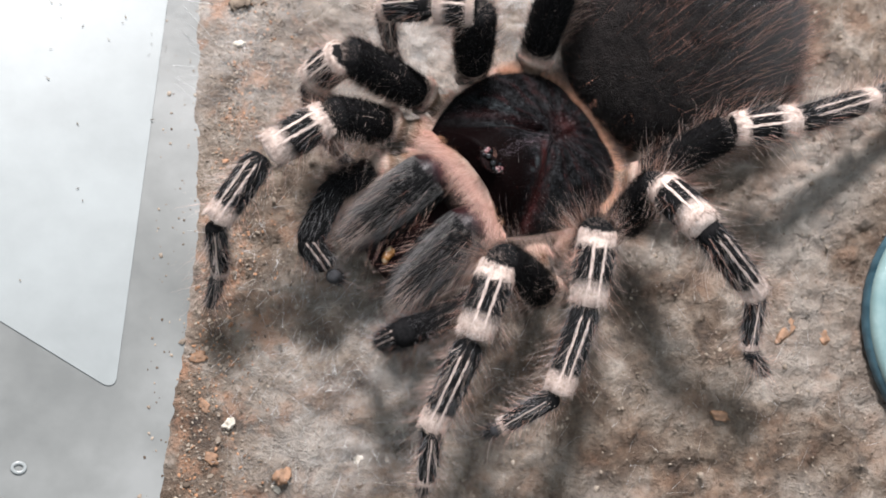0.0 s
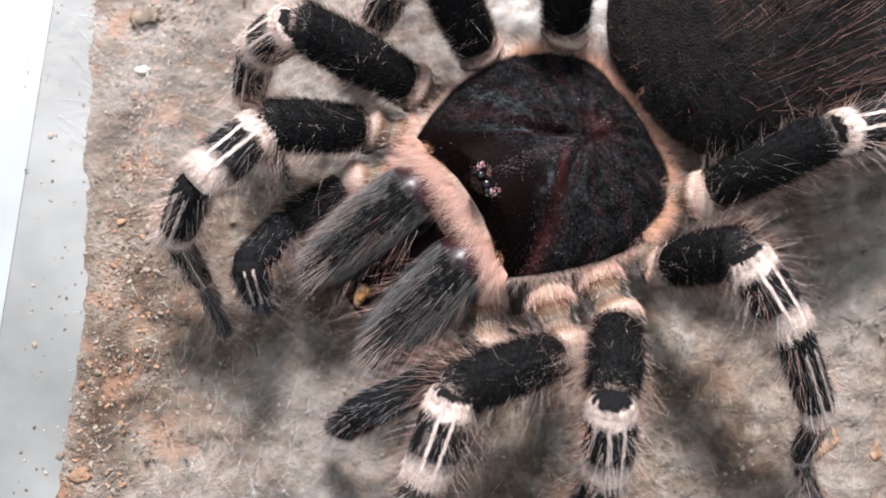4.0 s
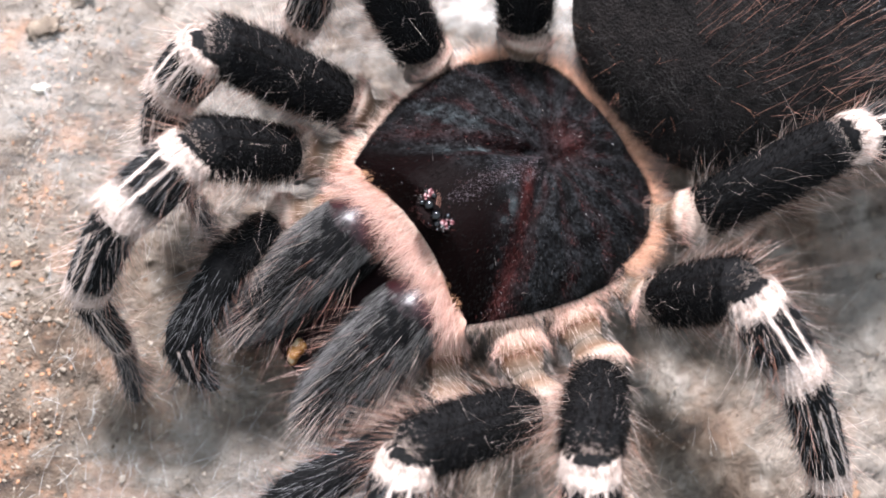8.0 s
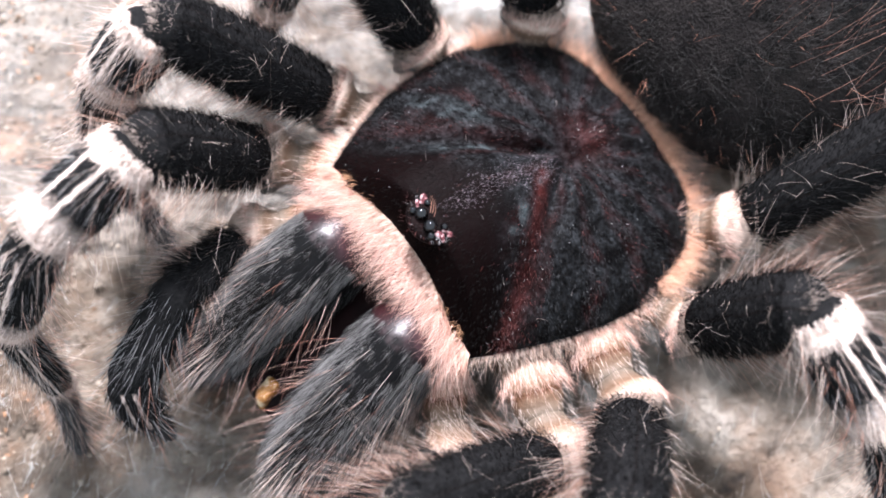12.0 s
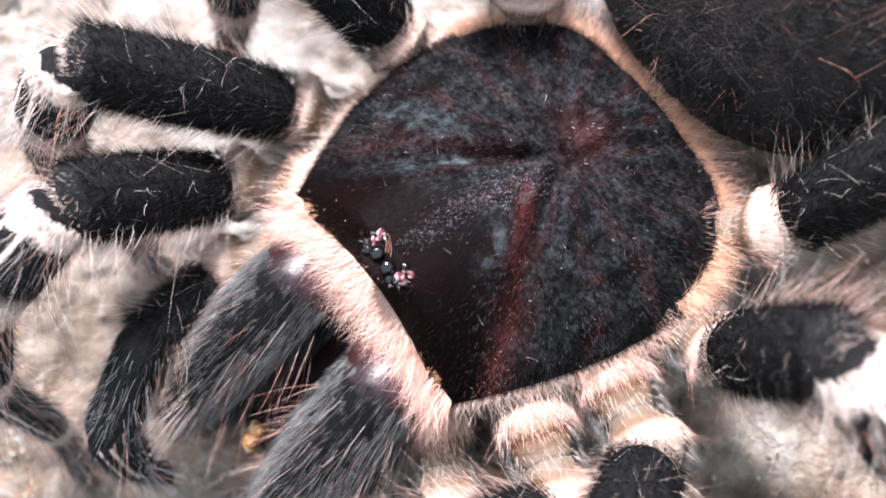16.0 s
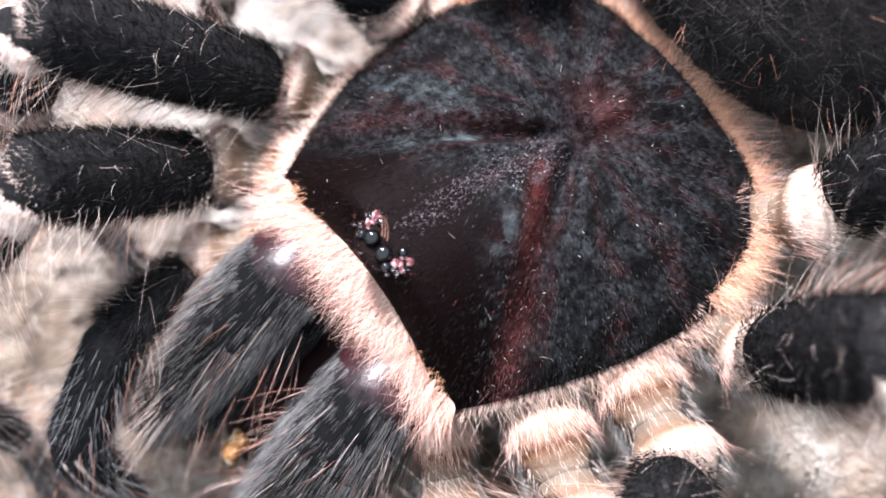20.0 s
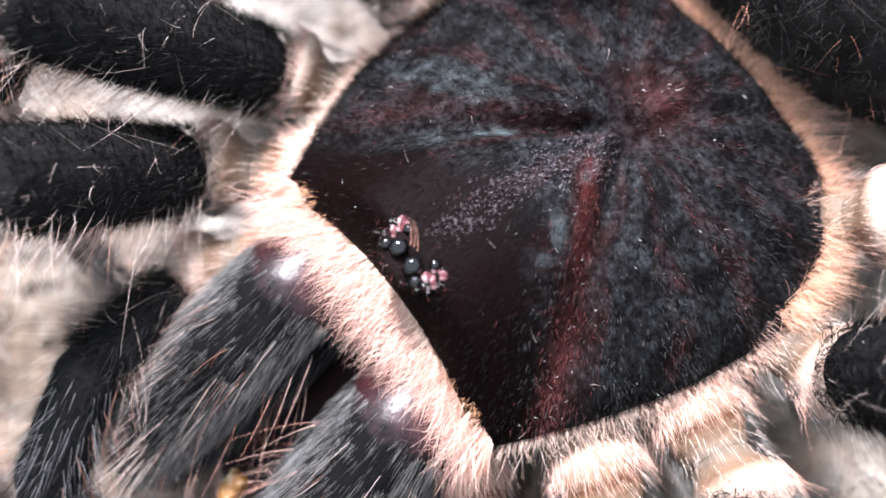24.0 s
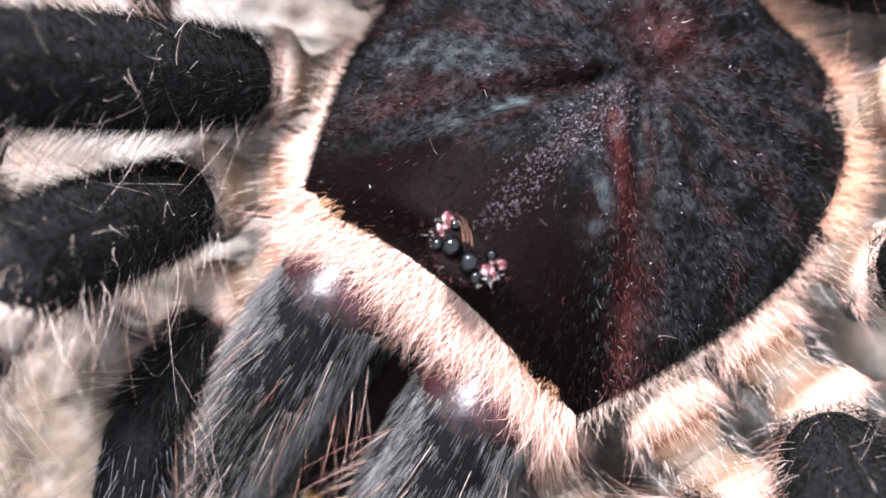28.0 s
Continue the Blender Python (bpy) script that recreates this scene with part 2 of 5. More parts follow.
def hairs(roots, ways, length, radius, droop=(0, 0, 0), steps=3):
    """Tapered three-sided hairs: roots, unit ways, lengths and radii, bent towards droop. Returns verts and quads."""
    roots, ways = np.asarray(roots, float), np.asarray(ways, float)
    n = len(roots)
    length, radius = np.broadcast_to(length, n).astype(float), np.broadcast_to(radius, n).astype(float)
    ref = np.where(np.abs(ways[:, 2:3]) > 0.9, [[1.0, 0, 0]], [[0, 0, 1.0]])
    a = np.cross(ways, ref)
    a /= np.linalg.norm(a, axis=1)[:, None] + 1e-9
    b = np.cross(ways, a)
    droop = np.broadcast_to(np.asarray(droop, float), (n, 3))
    rings = []
    for k in range(steps + 1):
        s = k / steps
        c = roots + ways * (length * s)[:, None] + droop * (length * s * s)[:, None]
        r = (radius * (1 - 0.88 * s))[:, None]
        for q in range(3):
            t = 2 * math.pi * q / 3
            rings.append(c + r * (a * math.cos(t) + b * math.sin(t)))
    v = np.stack(rings, 1)                                # n, 3*(steps+1), 3
    per = 3 * (steps + 1)
    f = []
    for k in range(steps):
        for q in range(3):
            f.append([3 * k + q, 3 * k + (q + 1) % 3, 3 * (k + 1) + (q + 1) % 3, 3 * (k + 1) + q])
    f = (np.array(f)[None] + (np.arange(n) * per)[:, None, None]).reshape(-1, 4)
    return v.reshape(-1, 3), f


def hair_mesh(name, groups):
    """One mesh from several (verts, quads, material)."""
    vs, fs, ix, mats, base = [], [], [], [], 0
    for v, f, m in groups:
        vs.append(v)
        fs.append(f + base)
        ix.append(np.full(len(f), len(mats)))
        mats.append(m)
        base += len(v)
    return mesh_of(name, np.concatenate(vs), np.concatenate(fs), mats, np.concatenate(ix))


def unit(v):
    return v / (np.linalg.norm(v, axis=-1, keepdims=True) + 1e-9)


# ---- the spider ----

BODY = pose(0, 0, 0.013, 0, 0, 124.01) @ pose(0, 0, 0, 10, 0, 0)
spider = tagged(new("tarantula"), "large black tarantula with white-striped legs standing on damp soil", "spider")
spider.matrix_basis = BODY

JOINTS = {
    "A1": [(-23.7, 4.1, 12), (-32.3, 0.5, 26), (-40.6, -6.4, 24), (-46, -12.6, 15), (-44.2, -17, 6), (-43.5, -22.6, 1)],
    "A2": [(-17.2, 10.1, 12), (-30.9, 11.3, 27), (-36.5, 8.1, 21), (-39.6, 5.5, 11), (-37.7, 2.1, 5), (-34.4, -3.4, 1)],
    "A3": [(-8.2, 15.6, 12), (-15.5, 23.3, 27), (-19.8, 22.6, 22), (-23.4, 20.6, 12), (-26.9, 19.6, 4), (-29.1, 16.3, 1)],
    "A4": [(3.5, 18.8, 13), (1.7, 25.7, 28), (2.9, 35.5, 26), (5.5, 52, 14), (7, 66, 4), (7.5, 75, 1)],
    "B1": [(3.4, -25.5, 12), (-11.1, -29.8, 25), (-14.4, -40.3, 20), (-17.9, -51, 10), (-19.3, -57.7, 3), (-20, -62.4, 1)],
    "B2": [(10.6, -21.3, 12), (6.2, -30.2, 25.5), (6.6, -41.0, 20), (5.3, -50.9, 10), (-0.4, -55.5, 3), (-3.2, -57.3, 1)],
    "B3": [(16.9, -13.6, 12), (22.7, -14.3, 26), (29.2, -23.8, 23), (36.1, -34.2, 12), (36, -39.6, 5), (39.7, -46, 1)],
    "B4": [(22.3, -3.8, 12), (35.8, 2.1, 23), (46.9, 5.2, 20), (64.7, 11.6, 12), (82, 16, 4), (92, 18.1, 1)],
    "PA": [(-25.3, -3.1, 11), (-31, -9.6, 15), (-35.9, -17.5, 12), (-35.2, -20.4, 8.5), (-33.6, -21.8, 6.2)],
    "PB": [(-6.4, -25.1, 9), (-14.8, -30.2, 16), (-23.3, -34.2, 13), (-26.1, -36.1, 7), (-28.3, -36.5, 3)],
}
SEGMENTS = [("femur", 2.75, 2.95, M_FEMUR), ("patella", 2.8, 2.8, M_PATELLA), ("tibia", 2.3, 2.2, M_TIBIA), ("metatarsus", 1.7, 1.3, M_META), ("tarsus", 1.2, 0.75, M_TARSUS)]
PALP = [("palp_femur", 2.1, 2.25, M_PALP_DARK), ("palp_tibia", 2.25, 2.35, M_PALP), ("palp_tarsus", 2.3, 1.8, M_PALP_STRIPE), ("palp_tip", 1.4, 0.6, M_TARSUS)]
HUBS = {"A1": (9.5, 9.0), "A2": (12.0, 3.5), "A3": (12.0, -4.0), "A4": (9.5, -10.0), "PA": (6.5, 12.5),
        "B1": (10.6, 6.8), "B2": (12.8, 0.0), "B3": (12.8, -6.0), "B4": (10.0, -10.5), "PB": (6.5, 12.5)}
INVERSE = BODY.inverted()
UP = INVERSE.to_3x3() @ Vector((0, 0, 1))


def local(p):
    return (INVERSE @ (Vector(p) * MM)) / MM


def bone(a, b, up=(0, 0, 1)):
    """The pose, in metres, of a segment from a to b (millimetres): +y along it, +z to its upper side."""
    a, b = Vector(a), Vector(b)
    y = (b - a).normalized()
    z = Vector(up)
    x = y.cross(z)
    if x.length < 0.15:
        x = y.cross(Vector((0, 1, 0)))
    x.normalize()
    z = x.cross(y)
    m = Matrix((x, y, z)).transposed().to_4x4()
    m.translation = a * MM
    return m


def limb_hairs(length, r0, r1, seed, kind):
    rng = np.random.default_rng(seed)
    groups = []

    def sample(n, lo, hi, span, spread, lift=(0.35, 0.8)):
        s = rng.uniform(max(lo, 1.5 / length), min(hi, 0.985), n) if "femur" in kind else rng.uniform(lo, hi, n)
        a = rng.uniform(-span, span, n)
        r = (r0 * (1 - s) + r1 * s) * (1.0 + (0.14 if kind == "femur" else 0.03 if kind.startswith("palp") else 0.08) * np.sin(np.pi * np.clip(s, 0, 1)))
        nrm = np.stack([np.sin(a), np.zeros(n), np.cos(a)], 1)
        root = nrm * r[:, None] * 0.97 + np.stack([np.zeros(n), s * length, np.zeros(n)], 1)
        way = unit(nrm * rng.uniform(*lift, (n, 1)) + np.array([0, 0.9, 0]) + rng.normal(0, spread, (n, 3)))
        return root, way

    pale = {"patella": [(0.05, 0.24), (0.78, 0.98)], "tibia": [(0.80, 0.98)], "metatarsus": [(0.94, 1.0)]}.get(kind, [])

    def off_bands(root, way):
        s = root[:, 1] / length
        ok = np.ones(len(s), bool)
        for lo, hi in pale:
            ok &= (s < lo - 0.07) | (s > hi - 0.02)
        return root[ok], way[ok]

    dense = int(length * (r0 + r1) * (34 if kind in ("palp_tarsus", "palp_tip", "tarsus") else 11))
    root, way = off_bands(*sample(dense, 0.0, 1.0, math.pi, 0.2))
    groups.append((*hairs(root, way, rng.uniform(0.6, 1.5, len(root)), 0.036, (0, 0.15, -0.1), 2), M_BLACK_HAIR))
    if kind in ("femur", "palp_femur"):
        root, way = sample(dense * 3, 0.0, 1.0, math.pi, 0.35, (0.4, 1.1))
        groups.append((*hairs(root, way, rng.uniform(0.4, 1.3, dense * 3), 0.028, (0, 0.1, -0.05), 2), M_JET_HAIR))
        # grey hairs in lengthwise streaks stand in for the velvet's sheen
        n = int(length * 34)
        root, way = sample(n, 0.0, 1.0, math.pi, 0.22, (0.3, 0.8))
        streak = np.sin(np.arctan2(root[:, 0], root[:, 2]) * 5 + seed) + rng.normal(0, 0.5, n) > 0.3
        root, way = root[streak], way[streak]
        groups.append((*hairs(root, way, rng.uniform(0.5, 1.2, len(root)), 0.024, (0, 0.1, -0.05), 2), M_BLOOM))
        n = int(length * 26)
        root, way = sample(n, 0.0, 1.0, math.pi, 0.35, (0.7, 1.5))
        groups.append((*hairs(root, way, rng.uniform(0.9, 2.2, n), 0.022, (0, 0.15, -0.1), 3), M_DUSK_HAIR))
        root, way = sample(dense, 0.0, 1.0, math.pi, 0.35, (1.0, 2.2))
        groups.append((*hairs(root, way, rng.uniform(0.7, 1.5, dense), 0.024, (0, 0.2, -0.1), 3), M_JET_HAIR))
        n = int(200 * r1)
        a, e = rng.uniform(0, 2 * math.pi, n), rng.uniform(0.55, 1.45, n)
        nrm = np.stack([np.sin(a) * np.cos(e), np.sin(e), np.cos(a) * np.cos(e)], 1)
        groups.append((*hairs(nrm * r1 * [0.95, 0.8, 0.95] + [0, length - 0.62 * r1, 0], unit(nrm * 0.6 + [0, 0.5, 0] + rng.normal(0, 0.3, (n, 3))), rng.uniform(0.4, 1.0, n), 0.024, (0, 0.1, -0.1), 2), M_BAND_HAIR if kind == "femur" else M_JET_HAIR))
        # a few curled peach hairs above, a long russet and peach fringe below
        n = int(length * 5.0)
        root, way = sample(n, 0.1, 0.95, 2.4, 0.35)
        groups.append((*hairs(root, way, rng.uniform(0.9, 2.8, n), 0.016, rng.normal(0, 0.75, (n, 3)), 8), M_BAND_HAIR))
        n = int(length * 34)
        root, way = sample(n, 0.02, 1.0, math.pi, 0.3, (0.6, 1.2))
        low = root[:, 2] < 0.1 * r0
        groups.append((*hairs(root[low], way[low], rng.uniform(2.5, 6.5, low.sum()), 0.016, rng.normal(0, 0.14, (low.sum(), 3)) + [0, 0.15, -0.2], 6), M_BELLY_HAIR))
        n = int(length * 20)
        root, way = sample(n, 0.02, 1.0, math.pi, 0.3, (1.0, 2.0))
        low = root[:, 2] < 0.45 * r0
        groups.append((*hairs(root[low], way[low], rng.uniform(2.5, 6.5, low.sum()), 0.015, rng.normal(0, 0.22, (low.sum(), 3)) + [0, 0.1, -0.25], 6), M_BAND_HAIR))
        low = root[:, 2] < -0.1 * r0
        groups.append((*hairs(root[low] * [1, 0.98, 1], way[low], rng.uniform(2.0, 4.5, low.sum()), 0.018, rng.normal(0, 0.14, (low.sum(), 3)) + [0, 0.1, -0.2], 6), M_BELLY_HAIR))
    else:
        n = int(length * (16 if kind.startswith("palp") else 30))
        root, way = off_bands(*sample(n, 0.03, 1.0, math.pi, 0.16, (0.2, 0.5)))
        groups.append((*hairs(root, way, rng.uniform(1.0, 2.4, len(root)), 0.026, (0, 0.2, -0.1), 3), M_GREY_HAIR))
        n = int(length * 9)
        root, way = sample(n, 0.05, 0.98, math.pi, 0.3, (0.5, 1.1))
        edge = root[:, 2] < 0.75 * r0
        groups.append((*hairs(root[edge], way[edge], rng.uniform(2.0, 5.0, edge.sum()), 0.020, rng.normal(0, 0.12, (edge.sum(), 3)) + [0, 0.1, -0.12], 6), M_RED_HAIR if seed % 2 or kind.startswith("palp") else M_PINK_HAIR))
        n = int(length * 8)
        root, way = sample(n, 0.02, 0.95, math.pi, 0.3, (0.9, 1.8))
        groups.append((*hairs(root, way, rng.uniform(3.0, 7.5, n), 0.018, rng.normal(0, 0.10, (n, 3)) + [0, 0.1, -0.05], 6), M_GREY_HAIR if kind.startswith("palp") else M_BAND_HAIR))
    for lo, hi in pale:
        n = int(260 * (hi - lo) / 0.15)
        n = int(n * (0.7 if kind.startswith("palp") else 2.6))
        root, way = sample(n, lo - 0.02, hi + 0.02, math.pi * 0.75, 0.16, (0.1, 0.45))
        groups.append((*hairs(root, way, rng.uniform(0.5, 1.3, n), 0.030, (0, 0.1, -0.05), 2), M_BAND_HAIR))
    if kind in ("patella", "tibia"):
        n = int(length * 9)
        s = rng.uniform(0.15, 0.95, n)
        a = rng.choice([-0.34, 0.34], n) + rng.normal(0, 0.035, n)
        r = (r0 * (1 - s) + r1 * s) * 1.08
        nrm = np.stack([np.sin(a), np.zeros(n), np.cos(a)], 1)
        root = nrm * r[:, None] + np.stack([np.zeros(n), s * length, np.zeros(n)], 1)
        way = unit(nrm * 0.12 + np.array([0, 1, 0]) + rng.normal(0, 0.04, (n, 3)))
        groups.append((*hairs(root, way, rng.uniform(0.7, 1.5, n), 0.022, (0, 0, 0), 2), M_PALE_HAIR))
    return hair_mesh("bristles", groups)


def ridged(profile, length, bumps):
    """Swellings and folds round a joint: (place along it, width, amount)."""
    out = []
    for y, rx, rz, dz in profile:
        m = 1 + sum(a * math.exp(-((y / length - c) / w) ** 2) for c, w, a in bumps)
        out.append((y, rx * m, rz * m, dz))
    return out


def coxa_hairs(length, r, seed, crest):
    rng = np.random.default_rng(seed)
    n = 1500
    s, a = rng.uniform(0.0, 1, n), rng.uniform(-2.2, 2.2, n)
    nrm = np.stack([np.sin(a), np.zeros(n), np.cos(a)], 1)
    root = nrm * r + np.stack([np.zeros(n), s * length, np.zeros(n)], 1)
    way = unit(nrm * 0.45 + np.array([0, 1, 0]) + rng.normal(0, 0.22, (n, 3)))
    flank = (np.abs(a) > 1.15) & (rng.uniform(0, 1, n) < 0.6)
    groups = [(*hairs(root[flank], way[flank], rng.uniform(0.7, 1.7, flank.sum()), 0.015, (0, 0.1, -0.2), 3), M_TEAL_HAIR)]
    pick = ~flank & (rng.uniform(0, 1, n) < 0.16)
    groups.append((*hairs(root[pick], way[pick], rng.uniform(0.5, 1.5, pick.sum()), 0.014, (0, 0.1, -0.2), 4), M_BAND_HAIR))
    # pale hairs that arch over from the crest, and a few fine dark ones
    n = 420
    a = rng.uniform(-1.35, 1.35, n)
    nrm = np.stack([np.sin(a), np.zeros(n), np.cos(a)], 1)
    root = nrm * r * 1.13 + np.stack([np.zeros(n), (crest + rng.normal(0, 0.07, n)) * length, np.zeros(n)], 1)
    way = unit(nrm * 0.35 + np.array([0, 0.9, 0]) + rng.normal(0, 0.16, (n, 3)))
    groups.append((*hairs(root, way, rng.uniform(0.6, 1.7, n), 0.014, rng.normal(0, 0.1, (n, 3)) + [0, 0.1, -0.45], 5), M_STRAND))
    n = 26
    a = rng.uniform(-1.3, 1.3, n)
    nrm = np.stack([np.sin(a), np.zeros(n), np.cos(a)], 1)
    root = nrm * r + np.stack([np.zeros(n), rng.uniform(crest - 0.05, crest + 0.1, n) * length, np.zeros(n)], 1)
    way = unit(nrm * 0.9 + np.array([0, 0.8, 0]) + rng.normal(0, 0.15, (n, 3)))
    groups.append((*hairs(root, way, rng.uniform(1.0, 2.0, n), 0.015, (0, 0.2, -0.5), 5), M_BLACK_HAIR))
    groups.append((*hairs(root[::3], way[::3], rng.uniform(2.0, 4.0, len(root[::3])), 0.014, (0, 0.2, -0.3), 5), M_PINK_HAIR))
    return hair_mesh("bristles", groups)


LEGSET = {}
for number, (key, joints) in enumerate(JOINTS.items()):
    pts = [local(p) for p in joints]
    segs = PALP if key[0] == "P" else SEGMENTS
    hub = HUBS[key]
    side = 1 if key in ("A1", "A2", "A3", "A4", "PA") else -1
    hub = Vector((side * hub[0], hub[1], -4.6))
    # coxa and trochanter: pale joints between the body and the femur
    clen, cr = (pts[0] - hub).length * 0.70, 2.4 if key[0] == "P" else 2.95
    v, f = tube(ridged(limb_profile(clen + 0.6, cr * 1.0, cr * 1.05, 0.0, 0.85, 32), clen, ((0.60, 0.13, 0.20), (0.77, 0.06, -0.10), (0.92, 0.09, -0.16))), 28, 0.012, number)
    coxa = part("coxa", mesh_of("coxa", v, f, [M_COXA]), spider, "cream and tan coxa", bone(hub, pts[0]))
    part("bristles", coxa_hairs(clen, cr * 1.02, 500 + number, 0.61), coxa)
    mid = hub.lerp(pts[0], 0.68)
    tlen = (pts[0] - mid).length + 2.0
    v, f = tube(ridged(limb_profile(tlen, cr * 1.0, cr * 1.0, 0.0, 1.0, 32), tlen, ((0.55, 0.20, 0.18), (0.20, 0.14, -0.16))), 28, 0.012, number + 30)
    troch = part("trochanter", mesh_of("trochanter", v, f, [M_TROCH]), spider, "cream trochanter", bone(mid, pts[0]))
    part("bristles", coxa_hairs(tlen, cr * 1.0, 600 + number, 0.52), troch)
    LEGSET[key] = []
    for k, (name, r0, r1, mat) in enumerate(segs):
        length = (pts[k + 1] - pts[k]).length
        v, f = tube(limb_profile(length + 0.8, r0, r1, (0.04 if key[0] == "P" else (0.16, 0.12, 0.10, 0.05, 0.03)[k]), 1.0, 20), 26, 0.008, number * 7 + k)
        if key[0] == "P" and k:
            v[:, 1] = -1.2 + v[:, 1] * (length + 2.2) / (length + 0.8)
        if k == 0:
            v[:, 1] = 1.4 + v[:, 1] * (length - 0.6) / (length + 0.8)
        ob = part(name, mesh_of(name, v, f, [mat]), spider, "", bone(pts[k], pts[k + 1], UP))
        part("bristles", limb_hairs(length, r0, r1, number * 11 + k, name), ob)
        LEGSET[key].append(ob)


# the underside, added near black to give the shaded gaps between the leg roots
M_STERNUM = simple("shade_dark_underside", [(0.3, (0.004, 0.003, 0.0028)), (0.75, (0.022, 0.015, 0.012))], 400, 0.9, 0.8, 0.0005)
v, f = tube([(-15.5 * math.cos(math.pi * k / 20), max(0.2, 13.5 * math.sin(math.pi * k / 20)), max(0.2, 3.2 * math.sin(math.pi * k / 20)), 0) for k in range(21)], 32)
part("sternum", mesh_of("sternum", v, f, [M_STERNUM]), spider, "underside coloured near black as shade between the leg roots", pose(0, -0.0005, -0.0068))

# carapace
OUTLINE_Y = np.linspace(-16.8, 14.3, 312)
OUTLINE_W = np.interp(OUTLINE_Y, [-16.8, -16.6, -15.6, -14, -11, -7, -3, 1, 5, 9, 12.5, 14.3], [1.5, 5.2, 9.0, 11.9, 14.2, 15.6, 15.8, 15.4, 14.5, 13.0, 11.5, 10.5])
KERNEL = np.hanning(41) / np.hanning(41).sum()
OUTLINE_W = np.convolve(np.pad(OUTLINE_W, 20, mode="reflect", reflect_type="odd"), KERNEL, mode="valid")
OUTLINE_W[:14] *= np.linspace(0.35, 1, 14) ** 0.5


def half_width(y):
    return float(max(1.2, np.interp(y, OUTLINE_Y, OUTLINE_W)))


def lean(y):
    """The shield sits a little askew: its rear is set to one side."""
    return -1.0 * min(1.0, max(0.0, (5 - y) / 14))


def groove(x, y, ang, width):
    """Depth of a groove that runs from the fovea at (0, -5.7) in a direction."""
    dx, dy = x, y + 5.7
    along, across = dx * math.cos(ang) + dy * math.sin(ang), -dx * math.sin(ang) + dy * math.cos(ang)
    if along < 0:
        return 0.0
    return math.exp(-(across / (width * (0.5 + along * 0.05))) ** 2) * min(1, along / 2)


def carapace_z(x, y):
    w = half_width(y)
    u = min(1.0, abs(x) / w)
    dome = 5.0 * (1 - u ** 2.4) ** 0.75 * min(1.0, (16.9 + y) / 8.0) ** 0.6 * min(1.0, (15.2 - y) / 3.0) ** 0.5
    caput = 2.2 * math.exp(-(x / 7.5) ** 4) / (1 + math.exp(-(y - 1.0) * 0.9)) * min(1.0, max(0.0, (15.0 - y) / 3.5)) ** 0.5
    g = 0.0
    for deg in (58, 127):
        g += 1.7 * groove(x, y, math.radians(deg), 1.25)
    for deg in (22, -8, -36, -64, 158, 188, 216, 244):
        g += 0.55 * groove(x, y, math.radians(deg), 1.1)
    pit = 1.7 * math.exp(-((x / 2.0) ** 2 + ((y + 5.7) / 1.0) ** 2))
    return dome + caput - (g + pit) * (1 - u ** 3)


def to_segment(x, y, ax, ay, bx, by):
    t = max(0.0, min(1.0, ((x - ax) * (bx - ax) + (y - ay) * (by - ay)) / ((bx - ax) ** 2 + (by - ay) ** 2)))
    return math.hypot(x - ax - t * (bx - ax), y - ay - t * (by - ay)), t


def carapace_tint(x, y):
    """Amounts of red felt, grey-blue bloom and bare maroon gloss at a place on the carapace."""
    d, t = to_segment(x, y, -1.2, -1.5, -12.3, 10.3)
    red = math.exp(-(d / (0.7 + 0.5 * t)) ** 2)
    d, t = to_segment(x, y, 2.4, -2.5, 12.0, 9.0)
    red = max(red, 0.32 * math.exp(-(d / 0.8) ** 2))
    red = max(red, 0.6 * math.exp(-((x / 2.6) ** 2 + ((y + 8.0) / 2.2) ** 2)))
    ang = math.atan2(y + 5.7, x)
    broken = 0.5 + 0.9 * noise.noise(Vector((x, y, 4)) * 0.55)
    spoke = max(0.0, math.sin(ang * 17 + 3.0 * noise.noise(Vector((x, y, 0)) * 0.22))) * max(0.0, broken)
    behind = 1 / (1 + math.exp((y - 4 + abs(x) * -0.55) * 0.9))
    red = max(red * (0.65 + 0.5 * broken), 0.30 * spoke * behind)
    grey = 0.0
    for ax, ay, bx, by, wide, most in ((3.6, 1.0, 6.2, 5.6, 0.55, 1.0), (-3.2, 3.0, -4.6, 5.2, 0.5, 1.0), (-1.4, -1.8, -2.2, 0.6, 0.25, 0.8), (7.2, 0.2, 11.2, 3.6, 1.2, 0.6)):
        d, t = to_segment(x, y, ax, ay, bx, by)
        grey = max(grey, most * max(0.0, min(1.0, 0.6 + 1.4 * noise.noise(Vector((x, y, 9)) * 1.3))) * math.exp(-(d / wide) ** 2))
    caput = 1 / (1 + math.exp(-(y - 3.5 - abs(x) * 0.6) * 1.2))
    return red, grey, caput


N = 150
rows, tints = [], []
for i in range(N + 1):
    y = -16.8 + 31.1 * i / N
    w = half_width(y)
    for j in range(N + 1):
        u = math.sin((j / N - 0.5) * math.pi)
        x = u * w
        yy = y - 1.5 * (1 - u * u) * max(0, (y - 8) / 6.3)
        rows.append((x + lean(y), yy, carapace_z(x, y)))
        tints.append((*carapace_tint(x + lean(y) * 0.5, yy), 1))
top = np.array(rows)
under = top.copy()
under[:, 2] = np.minimum(under[:, 2], 0) - 1.1
under[:, :2] *= 0.985
idx = np.arange((N + 1) ** 2).reshape(N + 1, N + 1)
q = np.stack([idx[:-1, :-1], idx[:-1, 1:], idx[1:, 1:], idx[1:, :-1]], -1).reshape(-1, 4)
off = (N + 1) ** 2
